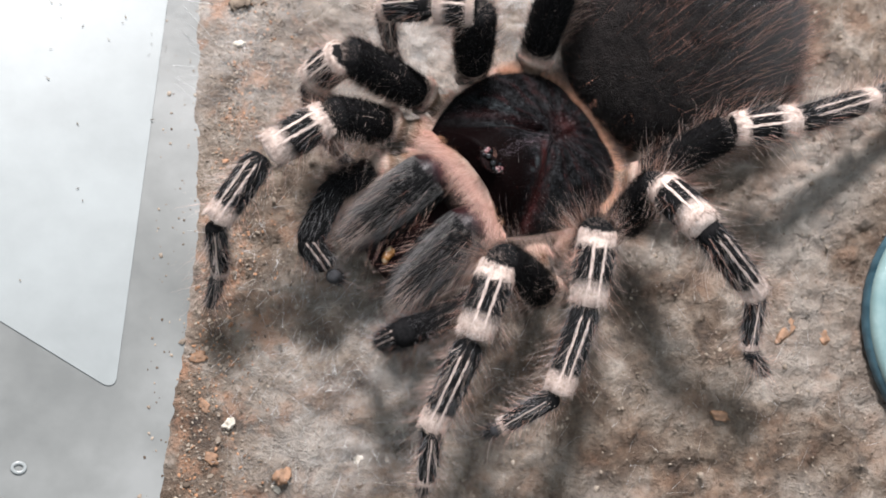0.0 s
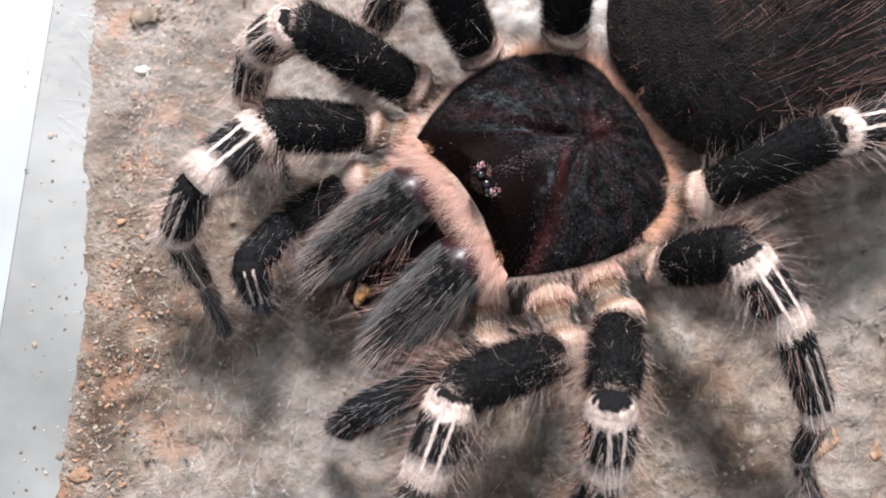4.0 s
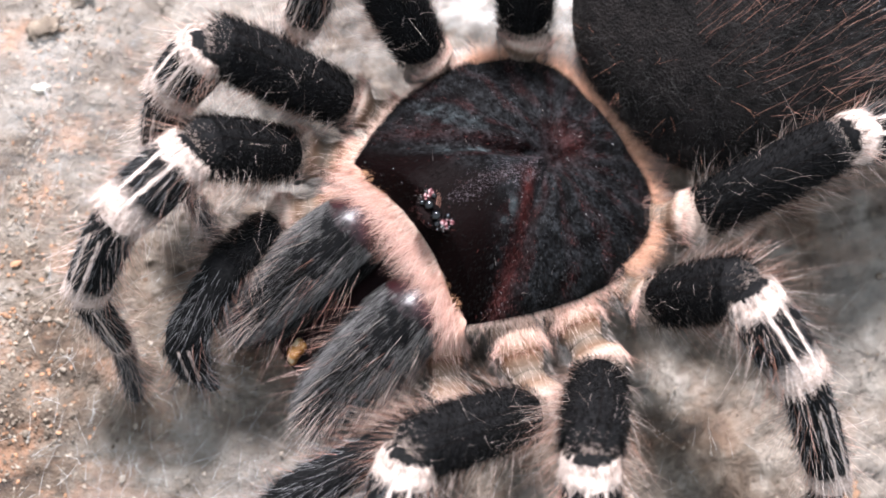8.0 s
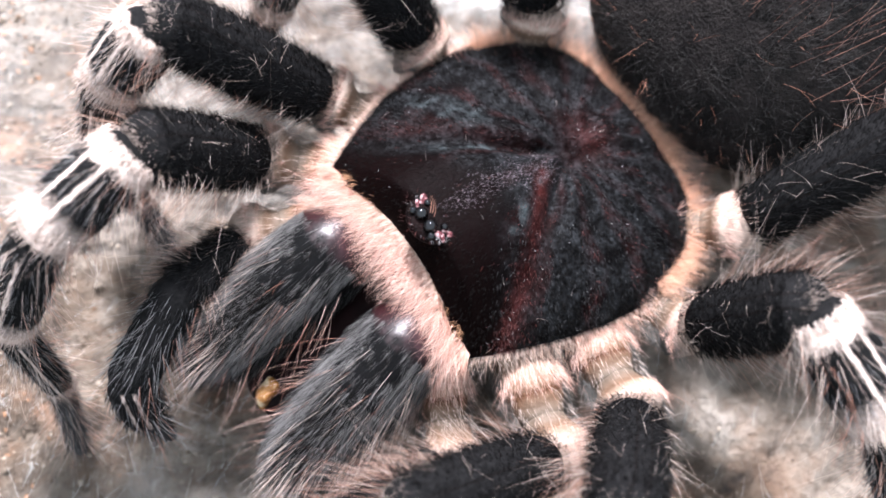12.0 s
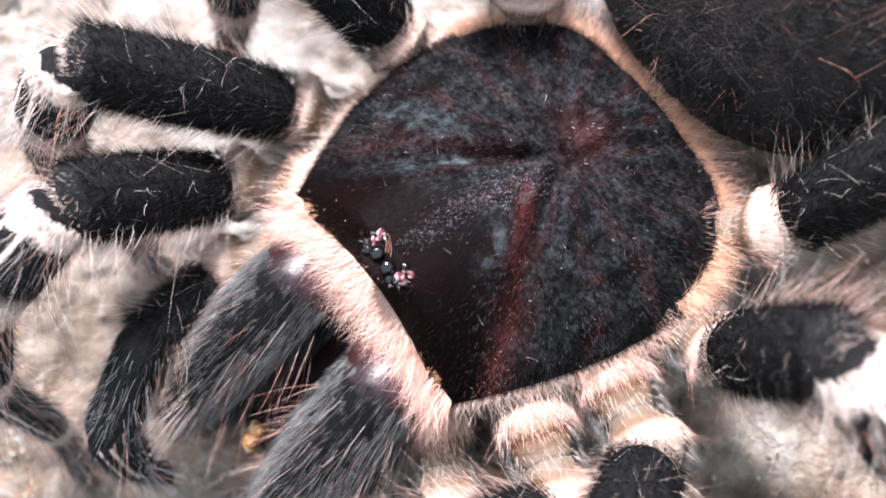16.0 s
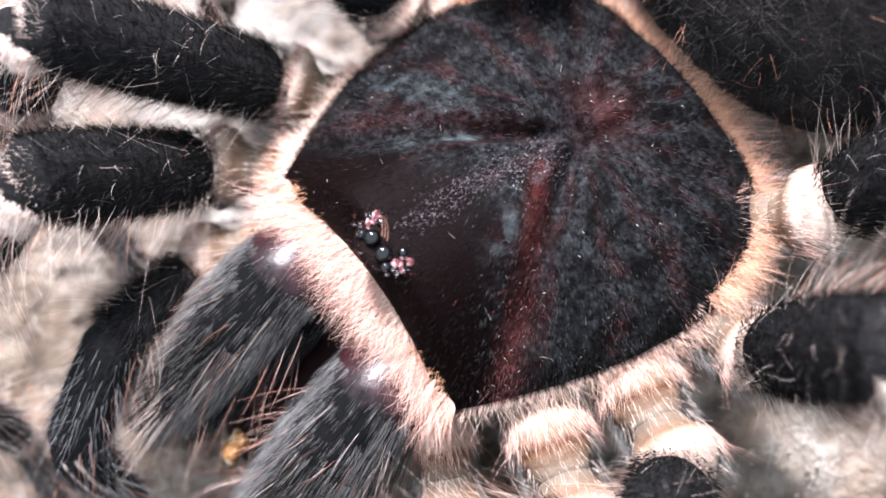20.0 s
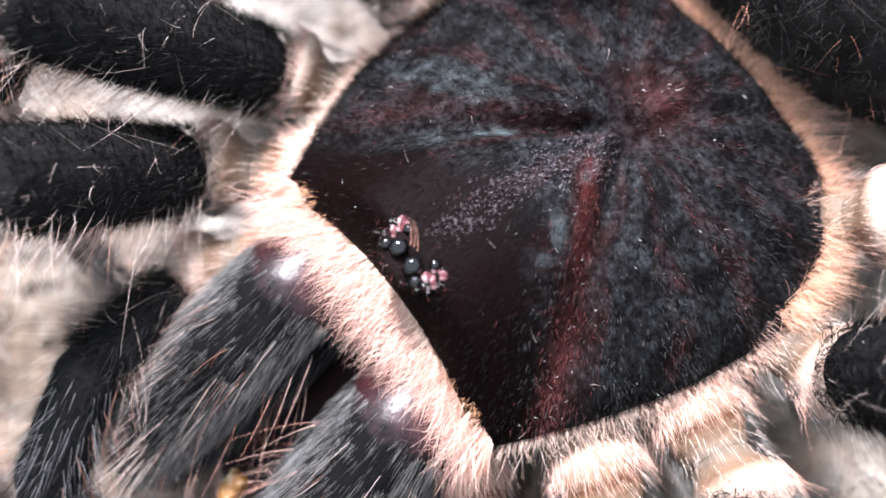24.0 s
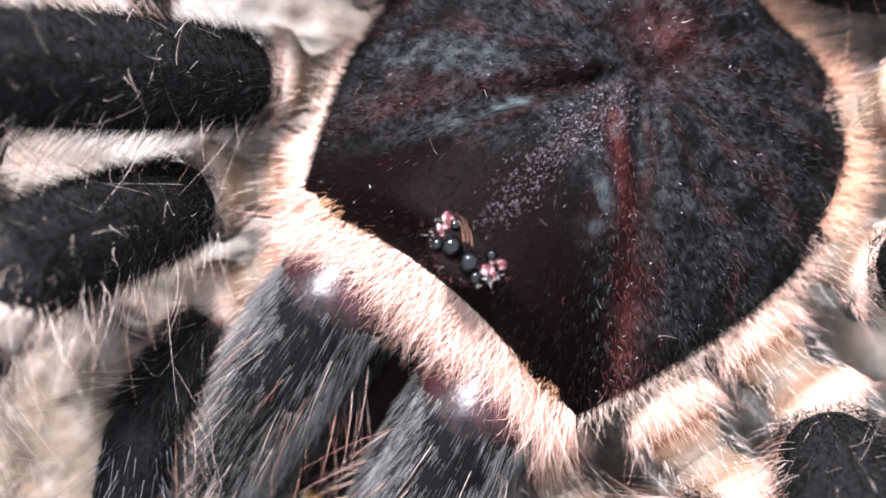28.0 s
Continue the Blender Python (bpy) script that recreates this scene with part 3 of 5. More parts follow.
ring = np.concatenate([idx[0, :-1], idx[:-1, -1], idx[-1, :0:-1], idx[:0:-1, 0]])
side = np.stack([ring, np.roll(ring, -1), np.roll(ring, -1) + off, ring + off], -1)[:, ::-1]
faces = np.concatenate([q, q[:, ::-1] + off, side])


def carapace_mat():
    m, nt, b = nodes_of("carapace_velvet")
    at = nt.nodes.new("ShaderNodeAttribute")
    at.attribute_name = "tint"
    sep = nt.nodes.new("ShaderNodeSeparateColor")
    link(nt, at.outputs["Color"], sep.inputs[0])
    fuzz = noise_tex(nt, 1900, 5, 0.75)
    mid = noise_tex(nt, 480, 4, 0.6)
    patchy = node(nt, "ShaderNodeMapRange", **{"From Min": 0.38, "From Max": 0.62})
    link(nt, mid.outputs["Fac"], patchy.inputs["Value"])
    grain = node(nt, "ShaderNodeMapRange", **{"From Min": 0.40, "From Max": 0.68})
    link(nt, fuzz.outputs["Fac"], grain.inputs["Value"])

    def layer(base, colour, amount, mode="MIX"):
        mx = nt.nodes.new("ShaderNodeMix")
        mx.data_type, mx.blend_type = "RGBA", mode
        link(nt, amount, mx.inputs["Factor"])
        if isinstance(base, tuple):
            mx.inputs["A"].default_value = (*base, 1)
        else:
            link(nt, base, mx.inputs["A"])
        mx.inputs["B"].default_value = (*colour, 1)
        return mx.outputs["Result"]

    notcap = math_node(nt, "SUBTRACT", 1.0, sep.outputs[2])
    c = layer((0.0022, 0.002, 0.0022), (0.024, 0.025, 0.027), math_node(nt, "MULTIPLY", math_node(nt, "MULTIPLY", grain.outputs[0], patchy.outputs[0]), notcap))
    c = layer(c, (0.044, 0.010, 0.009), math_node(nt, "MULTIPLY", sep.outputs[0], math_node(nt, "ADD", math_node(nt, "MULTIPLY", grain.outputs[0], 0.7), 0.3)))
    c = layer(c, (0.045, 0.055, 0.058), math_node(nt, "MULTIPLY", sep.outputs[1], patchy.outputs[0]))
    c = layer(c, (0.0024, 0.0011, 0.0011), math_node(nt, "MULTIPLY", sep.outputs[2], 0.95))
    link(nt, c, b.inputs["Base Color"])
    b.inputs["Roughness"].default_value = 0.38
    b.inputs["Specular IOR Level"].default_value = 0.012
    bump(nt, b, fuzz.outputs["Fac"], 0.5, 0.0002)
    return m


M_RIM = simple("tan_rim", [(0.3, (0.14, 0.07, 0.045)), (0.7, (0.34, 0.20, 0.135))], 700, 0.7, 0.4)
rim_index = np.concatenate([np.zeros(2 * len(q)), np.ones(len(side))])
carapace_mesh = mesh_of("carapace", np.concatenate([top, under]), faces, [carapace_mat(), M_RIM], rim_index)
tint = carapace_mesh.color_attributes.new("tint", "FLOAT_COLOR", "POINT")
tint.data.foreach_set("color", np.array(tints + tints, np.float32).ravel())
carapace = part("carapace", carapace_mesh, spider, "velvety black carapace with dark red rays")

rng = np.random.default_rng(3)
# short velvet lying outwards from the fovea
n = 24000
pick = rng.integers(0, len(top), n)
root = top[pick] + rng.normal(0, 0.06, (n, 3)) * [1, 1, 0]
out = unit(np.stack([root[:, 0], root[:, 1] + 5.7, np.zeros(n)], 1))
way = unit(out * 0.85 + [0, 0, 0.42] + rng.normal(0, 0.28, (n, 3)))
tone = np.array(tints)[pick]
redness = rng.uniform(0, 1, n) < tone[:, 0] * 0.8
far = np.hypot(root[:, 0], root[:, 1] + 5.7)
ray = np.sin(np.arctan2(root[:, 1] + 5.7, root[:, 0]) * 19 + 1.2 * np.sin(far * 0.6)) + rng.normal(0, 0.45, n)
greyness = ~redness & (rng.uniform(0, 1, n) < np.where(ray > 0.1, 0.30, 0.05) * (1 - tone[:, 2]) + 0.7 * tone[:, 1])
rest = ~redness & ~greyness & (rng.uniform(0, 1, n) > 0.75 * tone[:, 2])
M_DUST = hair_mat("silver_dust", (0.05, 0.038, 0.045), (0.32, 0.27, 0.30), 0.25, 0.5)
M_GREY_FELT = hair_mat("grey_felt", (0.008, 0.008, 0.0085), (0.046, 0.046, 0.047), 0.45, 0.1)
M_FELT = hair_mat("dark_red_felt", (0.014, 0.004, 0.004), (0.085, 0.024, 0.021), 0.4, 0.2)
groups = []
for sel, mat in ((redness, M_FELT), (greyness, M_GREY_FELT), (rest, M_JET_HAIR)):
    groups.append((*hairs(root[sel], way[sel], rng.uniform(0.3, 0.7, sel.sum()), 0.022, (0, 0, -0.15), 2), mat))
n = 14
pick = rng.integers(0, len(top), n)
groups.append((*hairs(top[pick], unit(rng.normal(0, 0.6, (n, 3)) + [0, 0.2, 0.9]), rng.uniform(0.6, 1.2, n), 0.020, rng.normal(0, 0.4, (n, 3)), 4), M_PALE_HAIR))
pick = rng.integers(0, len(top), 6000)
tone = np.array(tints)[pick]
pick = pick[rng.uniform(0, 1, 6000) < 0.010 + 0.26 * tone[:, 0]]
n = len(pick)
groups.append((*hairs(top[pick], unit(rng.normal(0, 0.5, (n, 3)) + [0, 0.1, 0.6]), rng.uniform(0.2, 0.42, n), 0.018, (0, 0, -0.2), 2), M_SPARK))
# silvery dust that trails from the eyes back to the fovea
n = 1400
t = rng.uniform(0, 1, n) ** 0.8
dx = 0.4 - 0.6 * t + rng.normal(0, 0.55 + 0.7 * t, n)
dy = 9.6 - 13.5 * t + rng.normal(0, 0.4, n)
dust = np.stack([dx + np.array([lean(y) for y in dy]), dy, np.array([carapace_z(x, y) for x, y in zip(dx, dy)]) + 0.03], 1)
groups.append((*hairs(dust, unit(rng.normal(0, 0.6, (n, 3)) + [0, -0.5, 0.25]), rng.uniform(0.10, 0.34, n), 0.011, (0, 0, -0.2), 2), M_DUST))
part("velvet", hair_mesh("velvet", groups), carapace)

# fringe round the rim, and the thick peach fringe along the front edge
per = ring[rng.integers(0, len(ring), 7000)]
root = top[per]
back = root[:, 1] < 13.2
root = root[back] + rng.normal(0, 0.15, (back.sum(), 3))
out = unit(np.stack([root[:, 0], root[:, 1] * 0.9, np.zeros(len(root))], 1))
way = unit(out * 0.9 + [0, 0, 0.05] + rng.normal(0, 0.35, (len(root), 3)))
tail = root[:, 1] < -6
orange = tail & (rng.uniform(0, 1, len(root)) < 0.55)
tail &= ~orange
rest = ~tail & ~orange & (rng.uniform(0, 1, len(root)) < np.where(root[:, 0] > 0, 0.55, 0.4))
g1 = hairs(root[rest] - [0, 0, 0.35], way[rest], rng.uniform(0.5, 2.2, rest.sum()), 0.016, np.stack([rng.normal(0, 0.25, rest.sum()), rng.normal(0, 0.25, rest.sum()), rng.uniform(-0.6, -0.1, rest.sum())], 1), 5)
g2 = hairs(root[tail] - [0, 0, 0.2], way[tail], rng.uniform(0.5, 1.6, tail.sum()), 0.019, rng.normal(0, 0.2, (tail.sum(), 3)) + [0, 0, -0.2], 5)
g4 = hairs(root[orange] - [0, 0, 0.2], way[orange], rng.uniform(0.6, 2.2, orange.sum()), 0.019, rng.normal(0, 0.2, (orange.sum(), 3)) + [0, 0, -0.2], 5)
n = 900
sx = rng.choice([-1, 1], n)
yy = rng.uniform(-13, 11, n)
root = np.array([(s * half_width(y) * 0.99, y, -0.6) for s, y in zip(sx, yy)])
way = unit(np.stack([sx * 0.9, rng.normal(0, 0.35, n), rng.normal(-0.05, 0.25, n)], 1))
g3 = hairs(root, way, rng.uniform(1.6, 4.6, n), 0.014, np.stack([rng.normal(0, 0.2, n), rng.normal(0, 0.2, n), rng.uniform(-0.5, -0.15, n)], 1), 6)
lip = ring[rng.integers(0, len(ring), 3400)]
lip = top[lip][top[lip][:, 1] < 13.0]
out = unit(np.stack([lip[:, 0], lip[:, 1] * 0.9, np.zeros(len(lip))], 1))
g5 = hairs(lip + rng.normal(0, 0.06, lip.shape), unit(out + [0, 0, 0.3] + rng.normal(0, 0.3, lip.shape)), rng.uniform(0.35, 1.1, len(lip)), 0.018, (0, 0, -0.3), 3)
plume = ring[rng.integers(0, len(ring), 1800)]
plume = top[plume][(top[plume][:, 1] > -9.0) & (top[plume][:, 1] < 4.0)]
out = unit(np.stack([plume[:, 0], plume[:, 1] * 0.9, np.zeros(len(plume))], 1))
g6 = hairs(plume + rng.normal(0, 0.2, plume.shape) - [0, 0, 0.3], unit(out + [0, 0, 0.35] + rng.normal(0, 0.3, plume.shape)), rng.uniform(0.8, 2.7, len(plume)), 0.02, rng.normal(0, 0.2, plume.shape) + [0, 0, -0.3], 5)
m = 5600
ry = -16.6 + 10.5 * rng.uniform(0, 1, m) ** 1.6
rx = rng.choice([-1, 1], m) * np.array([half_width(y) for y in ry]) * rng.uniform(0.93, 1.0, m)
cap = rng.uniform(0, 1, m) < 0.25
rx[cap], ry[cap] = rng.uniform(-6, 6, cap.sum()), rng.uniform(-16.4, -15.6, cap.sum())
root = np.stack([rx + np.array([lean(y) for y in ry]), ry, np.array([max(0.0, carapace_z(x, y)) for x, y in zip(rx, ry)]) * 0.9], 1)
out = unit(np.stack([rx, (ry + 3) * 1.1, np.zeros(m)], 1))
crest = hairs(root, unit(out * 0.75 + [0, 0, 0.5] + rng.normal(0, 0.38, (m, 3))), rng.uniform(0.7, 3.2, m), 0.017, rng.normal(0, 0.15, (m, 3)) + [0, 0, -0.15], 4)
part("fringe", hair_mesh("fringe", [(*crest, M_CREST), (*g6, M_PINK_HAIR), (*g5, M_FRINGE), (*g1, M_FRINGE), (*g2, M_PINK_HAIR), (*g3, M_FRINGE), (*g4, M_ORANGE_HAIR)]), carapace, "peach fringe hairs")
n = 5200
fx = np.clip(rng.uniform(-11, 11, n), -10.8, 10.8)
edge_z = np.array([carapace_z(x, 14.25) for x in fx])
roll = -0.75 + 1.65 * rng.uniform(0, 1, n) ** 1.3
thick = 0.5 * np.clip((11.6 - np.abs(fx)) / 3.0, 0.45, 1)
root = np.stack([fx, 13.6 - 1.5 * (1 - (fx / 10.6) ** 2) + thick * np.sin(roll), np.maximum(edge_z, 0.6) * 0.62 + 0.55 + thick * (np.cos(roll) - 1)], 1) + rng.normal(0, 0.08, (n, 3))
clump = np.round((fx + 0.3 * np.sin(fx * 3.1)) / 0.62) * 0.62
size = rng.uniform(0.7, 2.1, n) * (1 + 0.25 * np.sin(clump * 9.7))
long_ones = rng.uniform(0, 1, n) < 0.30
size[long_ones] = rng.uniform(2.2, 4.0, long_ones.sum())
size *= 0.6 + 0.7 * thick
splay = np.sign(fx) * np.clip(np.abs(fx) - 7.5, 0, 4) * 0.16
way = unit(np.stack([splay + 0.7 * (clump - fx) / size, 0.95 + 0 * roll, 0.22 - 0.5 * roll], 1) + rng.normal(0, 0.22, (n, 3)))
bend = np.stack([0.32 * np.sin(clump * 5.3) + rng.normal(0, 0.16, n), np.full(n, 0.05), rng.uniform(-0.75, -0.35, n)], 1)
peach = rng.uniform(0, 1, n) < 0.34 + 0.6 * np.clip(roll, 0, 1) + 0.3 * (np.abs(fx) / 10.8) ** 2
m = 1900
wx = rng.uniform(-10.3, 10.3, m)
wz = np.maximum(np.array([carapace_z(x, 14.25) for x in wx]), 0.6) * 0.62 - 0.2
wisp = hairs(np.stack([wx, 14.4 - 1.0 * (1 - (wx / 10.6) ** 2), wz], 1) + rng.normal(0, 0.25, (m, 3)), unit(np.stack([wx * 0.05, np.full(m, 0.9), np.full(m, 0.15)], 1) + rng.normal(0, 0.28, (m, 3))),
             rng.uniform(2.4, 4.6, m), 0.016, np.stack([rng.normal(0, 0.3, m), np.zeros(m), rng.uniform(-0.8, -0.3, m)], 1), 7)
brown = (roll + rng.normal(0, 0.15, n) < -0.32) & (np.abs(fx) < 9.3)
size[brown] *= 0.6
root[brown] += np.stack([0 * thick, -0.7 * thick, 1.6 * (thick - 0.22)], 1)[brown]
pale = ~peach & ~brown
peach &= ~brown
part("front_fringe", hair_mesh("front_fringe", [(*wisp, M_STRAND), (*hairs(root[pale], way[pale], size[pale], 0.018, bend[pale], 6), M_STRAND), (*hairs(root[brown], way[brown], size[brown], 0.016, bend[brown], 5), M_TAN_HAIR),
                                               (*hairs(root[peach], way[peach], size[peach], 0.018, bend[peach], 6), M_PINK_HAIR)]), carapace, "dense peach fringe over the jaws")
# the front wall under the fringe
v, f = tube([(-9.8, 0.2, 0.3, -3.7), (-8.8, 0.4, 0.7, -3.6), (-5, 0.45, 0.8, -3.1), (0, 0.5, 0.9, -2.8), (5, 0.45, 0.8, -3.1), (8.8, 0.4, 0.7, -3.6), (9.8, 0.2, 0.3, -3.7)], 14, 0.02, 1)
M_LIP = simple("pink_maroon_skin", [(0.3, (0.05, 0.014, 0.012)), (0.7, (0.16, 0.06, 0.05))], 900, 0.45, 0.4)
cam.data.dof.focus_object = part("clypeus", mesh_of("clypeus", v, f, [M_LIP]), carapace, "dark pink front edge", pose(0, 0.0134, 0.0028, 0, 0, 90))

# eyes on their low mound
M_EYE = simple("black_eye", [(0.3, (0.0008, 0.0006, 0.0008)), (0.7, (0.002, 0.0015, 0.002))], 400, 0.05, 0)
M_EYE_PINK = simple("pink_wet_skin", [(0.38, (0.012, 0.003, 0.004)), (0.50, (0.12, 0.035, 0.04)), (0.64, (0.55, 0.36, 0.37))], 1900, 0.10, 0.8)


def ball(rx, ry, rz, n=14, m=9):
    return tube([(-ry * math.cos(math.pi * k / m), max(0.02, rx * math.sin(math.pi * k / m)), max(0.02, rz * math.sin(math.pi * k / m)), 0) for k in range(m + 1)], n)


M_MOUND = simple("dark_mound", [(0.3, (0.0012, 0.001, 0.001)), (0.7, (0.006, 0.003, 0.003))], 900, 0.4, 0.5)
M_MOUND.node_tree.nodes["Principled BSDF"].inputs["Specular IOR Level"].default_value = 0.02
ez = carapace_z(0.3, 11.2)
v, f = ball(2.3, 1.8, 0.62, 20, 12)
mound = part("eye_mound", mesh_of("eye_mound", v, f, [M_MOUND]), carapace, "", pose(0.0003, 0.0112, (ez - 0.5) * MM))
for ex, ey, h, r in ((-0.62, 0.35, 0.34, 0.62), (0.72, 0.30, 0.34, 0.60), (-1.40, 0.75, 0.15, 0.36), (1.40, 0.70, 0.15, 0.36), (-1.30, -0.75, 0.15, 0.32), (1.30, -0.80, 0.15, 0.32)):
    v, f = ball(r, r, r, 18, 12)
    part("eye", mesh_of("eye", v, f, [M_EYE]), carapace, "shiny black eye", pose((0.3 + ex) * MM, (11.2 + ey) * MM, (ez - 0.1 + h) * MM))
for side_x in (-1, 1):
    for k in range(4):
        v, f = ball(rng.uniform(0.2, 0.42), rng.uniform(0.3, 0.6), 0.2)
        part("eye_skin", mesh_of("eye_skin", v, f, [M_EYE_PINK]), carapace, "pinkish shiny skin beside the eyes", pose((0.3 + side_x * rng.uniform(1.5, 2.1)) * MM, (11.1 + rng.uniform(-0.9, 0.8)) * MM, (ez - 0.16) * MM, rng.uniform(-20, 20), 0, rng.uniform(0, 180)))
n = 90
a = rng.uniform(0, 2 * math.pi, n)
spread = rng.uniform(0.75, 1.35, n)
root = np.stack([0.3 + 2.1 * spread * np.cos(a), 11.2 + 1.6 * spread * np.sin(a), np.full(n, ez - 0.2)], 1)
way = unit(np.stack([np.cos(a), np.sin(a), np.full(n, 0.8)], 1) + rng.normal(0, 0.4, (n, 3)))
# short pale silver hairs imitate the white glints at both sides of the eyes
n2 = 80
a2 = rng.normal(0, 0.5, n2) + np.where(rng.uniform(size=n2) < 0.6, math.pi, 0.0)
ring2 = np.stack([0.3 + 2.0 * np.cos(a2) * rng.uniform(0.75, 1.25, n2), 11.2 + 1.5 * np.sin(a2), np.full(n2, ez - 0.1)], 1)
glint = hairs(ring2, unit(np.stack([np.cos(a2), np.sin(a2), np.full(n2, 0.7)], 1) + rng.normal(0, 0.4, (n2, 3))), rng.uniform(0.15, 0.45, n2), 0.015, (0, 0, -0.3), 3)
tuft = np.array([(0.1, 10.9, ez + 0.7), (0.4, 10.9, ez + 0.7), (0.6, 11.0, ez + 0.7)])
part("eye_hairs", hair_mesh("eye_hairs", [(*glint, M_SPARK), (*hairs(root, way, rng.uniform(0.3, 0.7, n), 0.02, (0, 0, -0.2), 3), M_FELT),
                                         (*hairs(tuft, unit(np.array([(0.5, -0.6, 0.5)] * 3)), 1.7, 0.028, (0.3, 0.1, -0.4), 5), M_RED_HAIR)]), carapace)

# abdomen
M_ABDOMEN = simple("black_abdomen", [(0.3, (0.004, 0.0035, 0.0035)), (0.75, (0.022, 0.018, 0.017))], 500, 0.9, 1.0, 0.0008)
M_ABDOMEN.node_tree.nodes["Principled BSDF"].inputs["Specular IOR Level"].default_value = 0.08
AB, AR = Vector((1.2, -38.2, 9.0)), np.array([20.8, 22.5, 14.2])
v, f = tube([(-AR[1] * math.cos(math.pi * k / 28), max(0.3, AR[0] * math.sin(math.pi * k / 28) ** 0.9), max(0.3, AR[2] * math.sin(math.pi * k / 28) ** 0.9), 0) for k in range(29)], 44)
abdomen = part("abdomen", mesh_of("abdomen", v, f, [M_ABDOMEN]), spider, "round black abdomen with long russet hairs", Matrix.Translation(AB * MM) @ pose(0, 0, 0, -23, 0, 0))



def on_abdomen(n, front=1.0):
    d = unit(rng.normal(size=(n * 2, 3)))
    d = d[(d[:, 2] > -0.35) & (d[:, 1] < front)][:n]
    nrm = unit(d / AR)
    return d * AR, nrm


groups = []
root, nrm = on_abdomen(42000)
back = np.array([0, -1.0, 0])
way = unit(nrm * 0.6 + back * 0.65 + rng.normal(0, 0.38, root.shape))
tufted = np.array([noise.noise(Vector(p) * 0.55) for p in root])
way = unit(way + 0.9 * tufted[:, None] * nrm)
size = rng.uniform(0.9, 2.6, len(root)) * (1 + 1.1 * tufted)
curl = rng.normal(0, 0.3, root.shape)
patch = np.exp(-((root[:, 0] / 8.5) ** 2 + ((root[:, 1] - 9.0) / 9.0) ** 2)) + 0.5 * tufted + rng.normal(0, 0.12, len(root)) > 0.35
groups.append((*hairs(root[patch], way[patch], size[patch], 0.020, curl[patch] * 1.6, 5), M_DUSK_HAIR))
groups.append((*hairs(root[~patch], unit(nrm[~patch] * 0.25 + back + rng.normal(0, 0.1, ((~patch).sum(), 3))), size[~patch] * 1.7, 0.024, curl[~patch] * 0.3, 3), M_GLOSS_HAIR))
root, nrm = on_abdomen(900)
way = unit(nrm * 0.6 + back * 0.5 + rng.normal(0, 0.4, root.shape))
groups.append((*hairs(root, way, rng.uniform(0.7, 1.6, len(root)), 0.013, rng.normal(0, 0.5, root.shape), 5), M_BLOOM))
root, nrm = on_abdomen(950, 0.62)
way = unit(nrm * 0.45 + back * 0.85 + rng.normal(0, 0.14, root.shape))
groups.append((*hairs(root, way, rng.uniform(4, 11, len(root)), 0.02, np.stack([-root[:, 0] * 0.006, np.full(len(root), -0.2), np.full(len(root), -0.18)], 1) + rng.normal(0, 0.10, root.shape), 6), M_RED_HAIR))
root, nrm = on_abdomen(420)
way = unit(nrm * 0.7 + back * 0.4 + rng.normal(0, 0.45, root.shape))
groups.append((*hairs(root, way, rng.uniform(1.8, 4.5, len(root)), 0.014, rng.normal(0, 0.35, root.shape), 7), M_ORANGE_HAIR))
root, nrm = on_abdomen(9000)
low = (root[:, 2] < 1.5) & (root[:, 1] > -4) & (rng.uniform(0, 1, len(root)) < 0.18)
way = unit(nrm[low] * 0.8 + back * 0.5 + rng.normal(0, 0.35, (low.sum(), 3)))
groups.append((*hairs(root[low], way, rng.uniform(1.5, 3.4, low.sum()), 0.015, (0, -0.2, 0.05), 4), M_RED_HAIR))
front = (root[:, 1] > 6) & (root[:, 2] < 9)
way = unit(nrm[front] + rng.normal(0, 0.4, (front.sum(), 3)))
groups.append((*hairs(root[front], way, rng.uniform(0.6, 1.6, front.sum()), 0.020, rng.normal(0, 0.3, (front.sum(), 3)), 4), M_DUSK_HAIR))
side_ones = (root[:, 2] < 3) & (root[:, 1] < 0)
way = unit(nrm[side_ones] + back * 0.6 + rng.normal(0, 0.3, (side_ones.sum(), 3)))
groups.append((*hairs(root[side_ones], way, rng.uniform(2.5, 6, side_ones.sum()), 0.03, (0, -0.2, -0.1), 4), M_BELLY_HAIR))
part("abdomen_hairs", hair_mesh("abdomen_hairs", groups), abdomen, "long russet and short black hairs")
v, f = tube(limb_profile(7, 2.0, 2.6, 0.0), 16, 0.02, 9)
pedicel = part("pedicel", mesh_of("pedicel", v, f, [simple("tan_pedicel", [(0.3, (0.03, 0.016, 0.012)), (0.7, (0.14, 0.075, 0.05))], 500, 0.5, 0.5)]), spider, "tan waist", bone((0, -13.5, -2.0), (0.3, -20, 0.5)))
# small knob at the waist joint, its pale colour standing in for a highlight
v, f = ball(1.0, 0.55, 0.5, 18, 12)
part("waist_joint", mesh_of("waist_joint", v, f, [simple("pale_glint_skin", [(0.3, (0.30, 0.19, 0.15)), (0.7, (0.58, 0.46, 0.41))], 900, 0.2, 0.4)]), spider, "shiny waist joint, pale to give the glint at the waist", pose(0.0004, -0.0174, 0.0012, -15, 0, 12))
n = 1700
a, s = rng.uniform(-1.75, 1.75, n), rng.uniform(0, 1, n)
root = np.stack([(13 - 6 * s) * np.sin(a), -14.6 - 2.4 * s - 1.2 * np.cos(a), -0.8 + 1.2 * s], 1)
way = unit(np.stack([np.sin(a), -0.9 + 0 * a, 0.6 + 0 * a], 1) + rng.normal(0, 0.35, (n, 3)))
half = n // 4
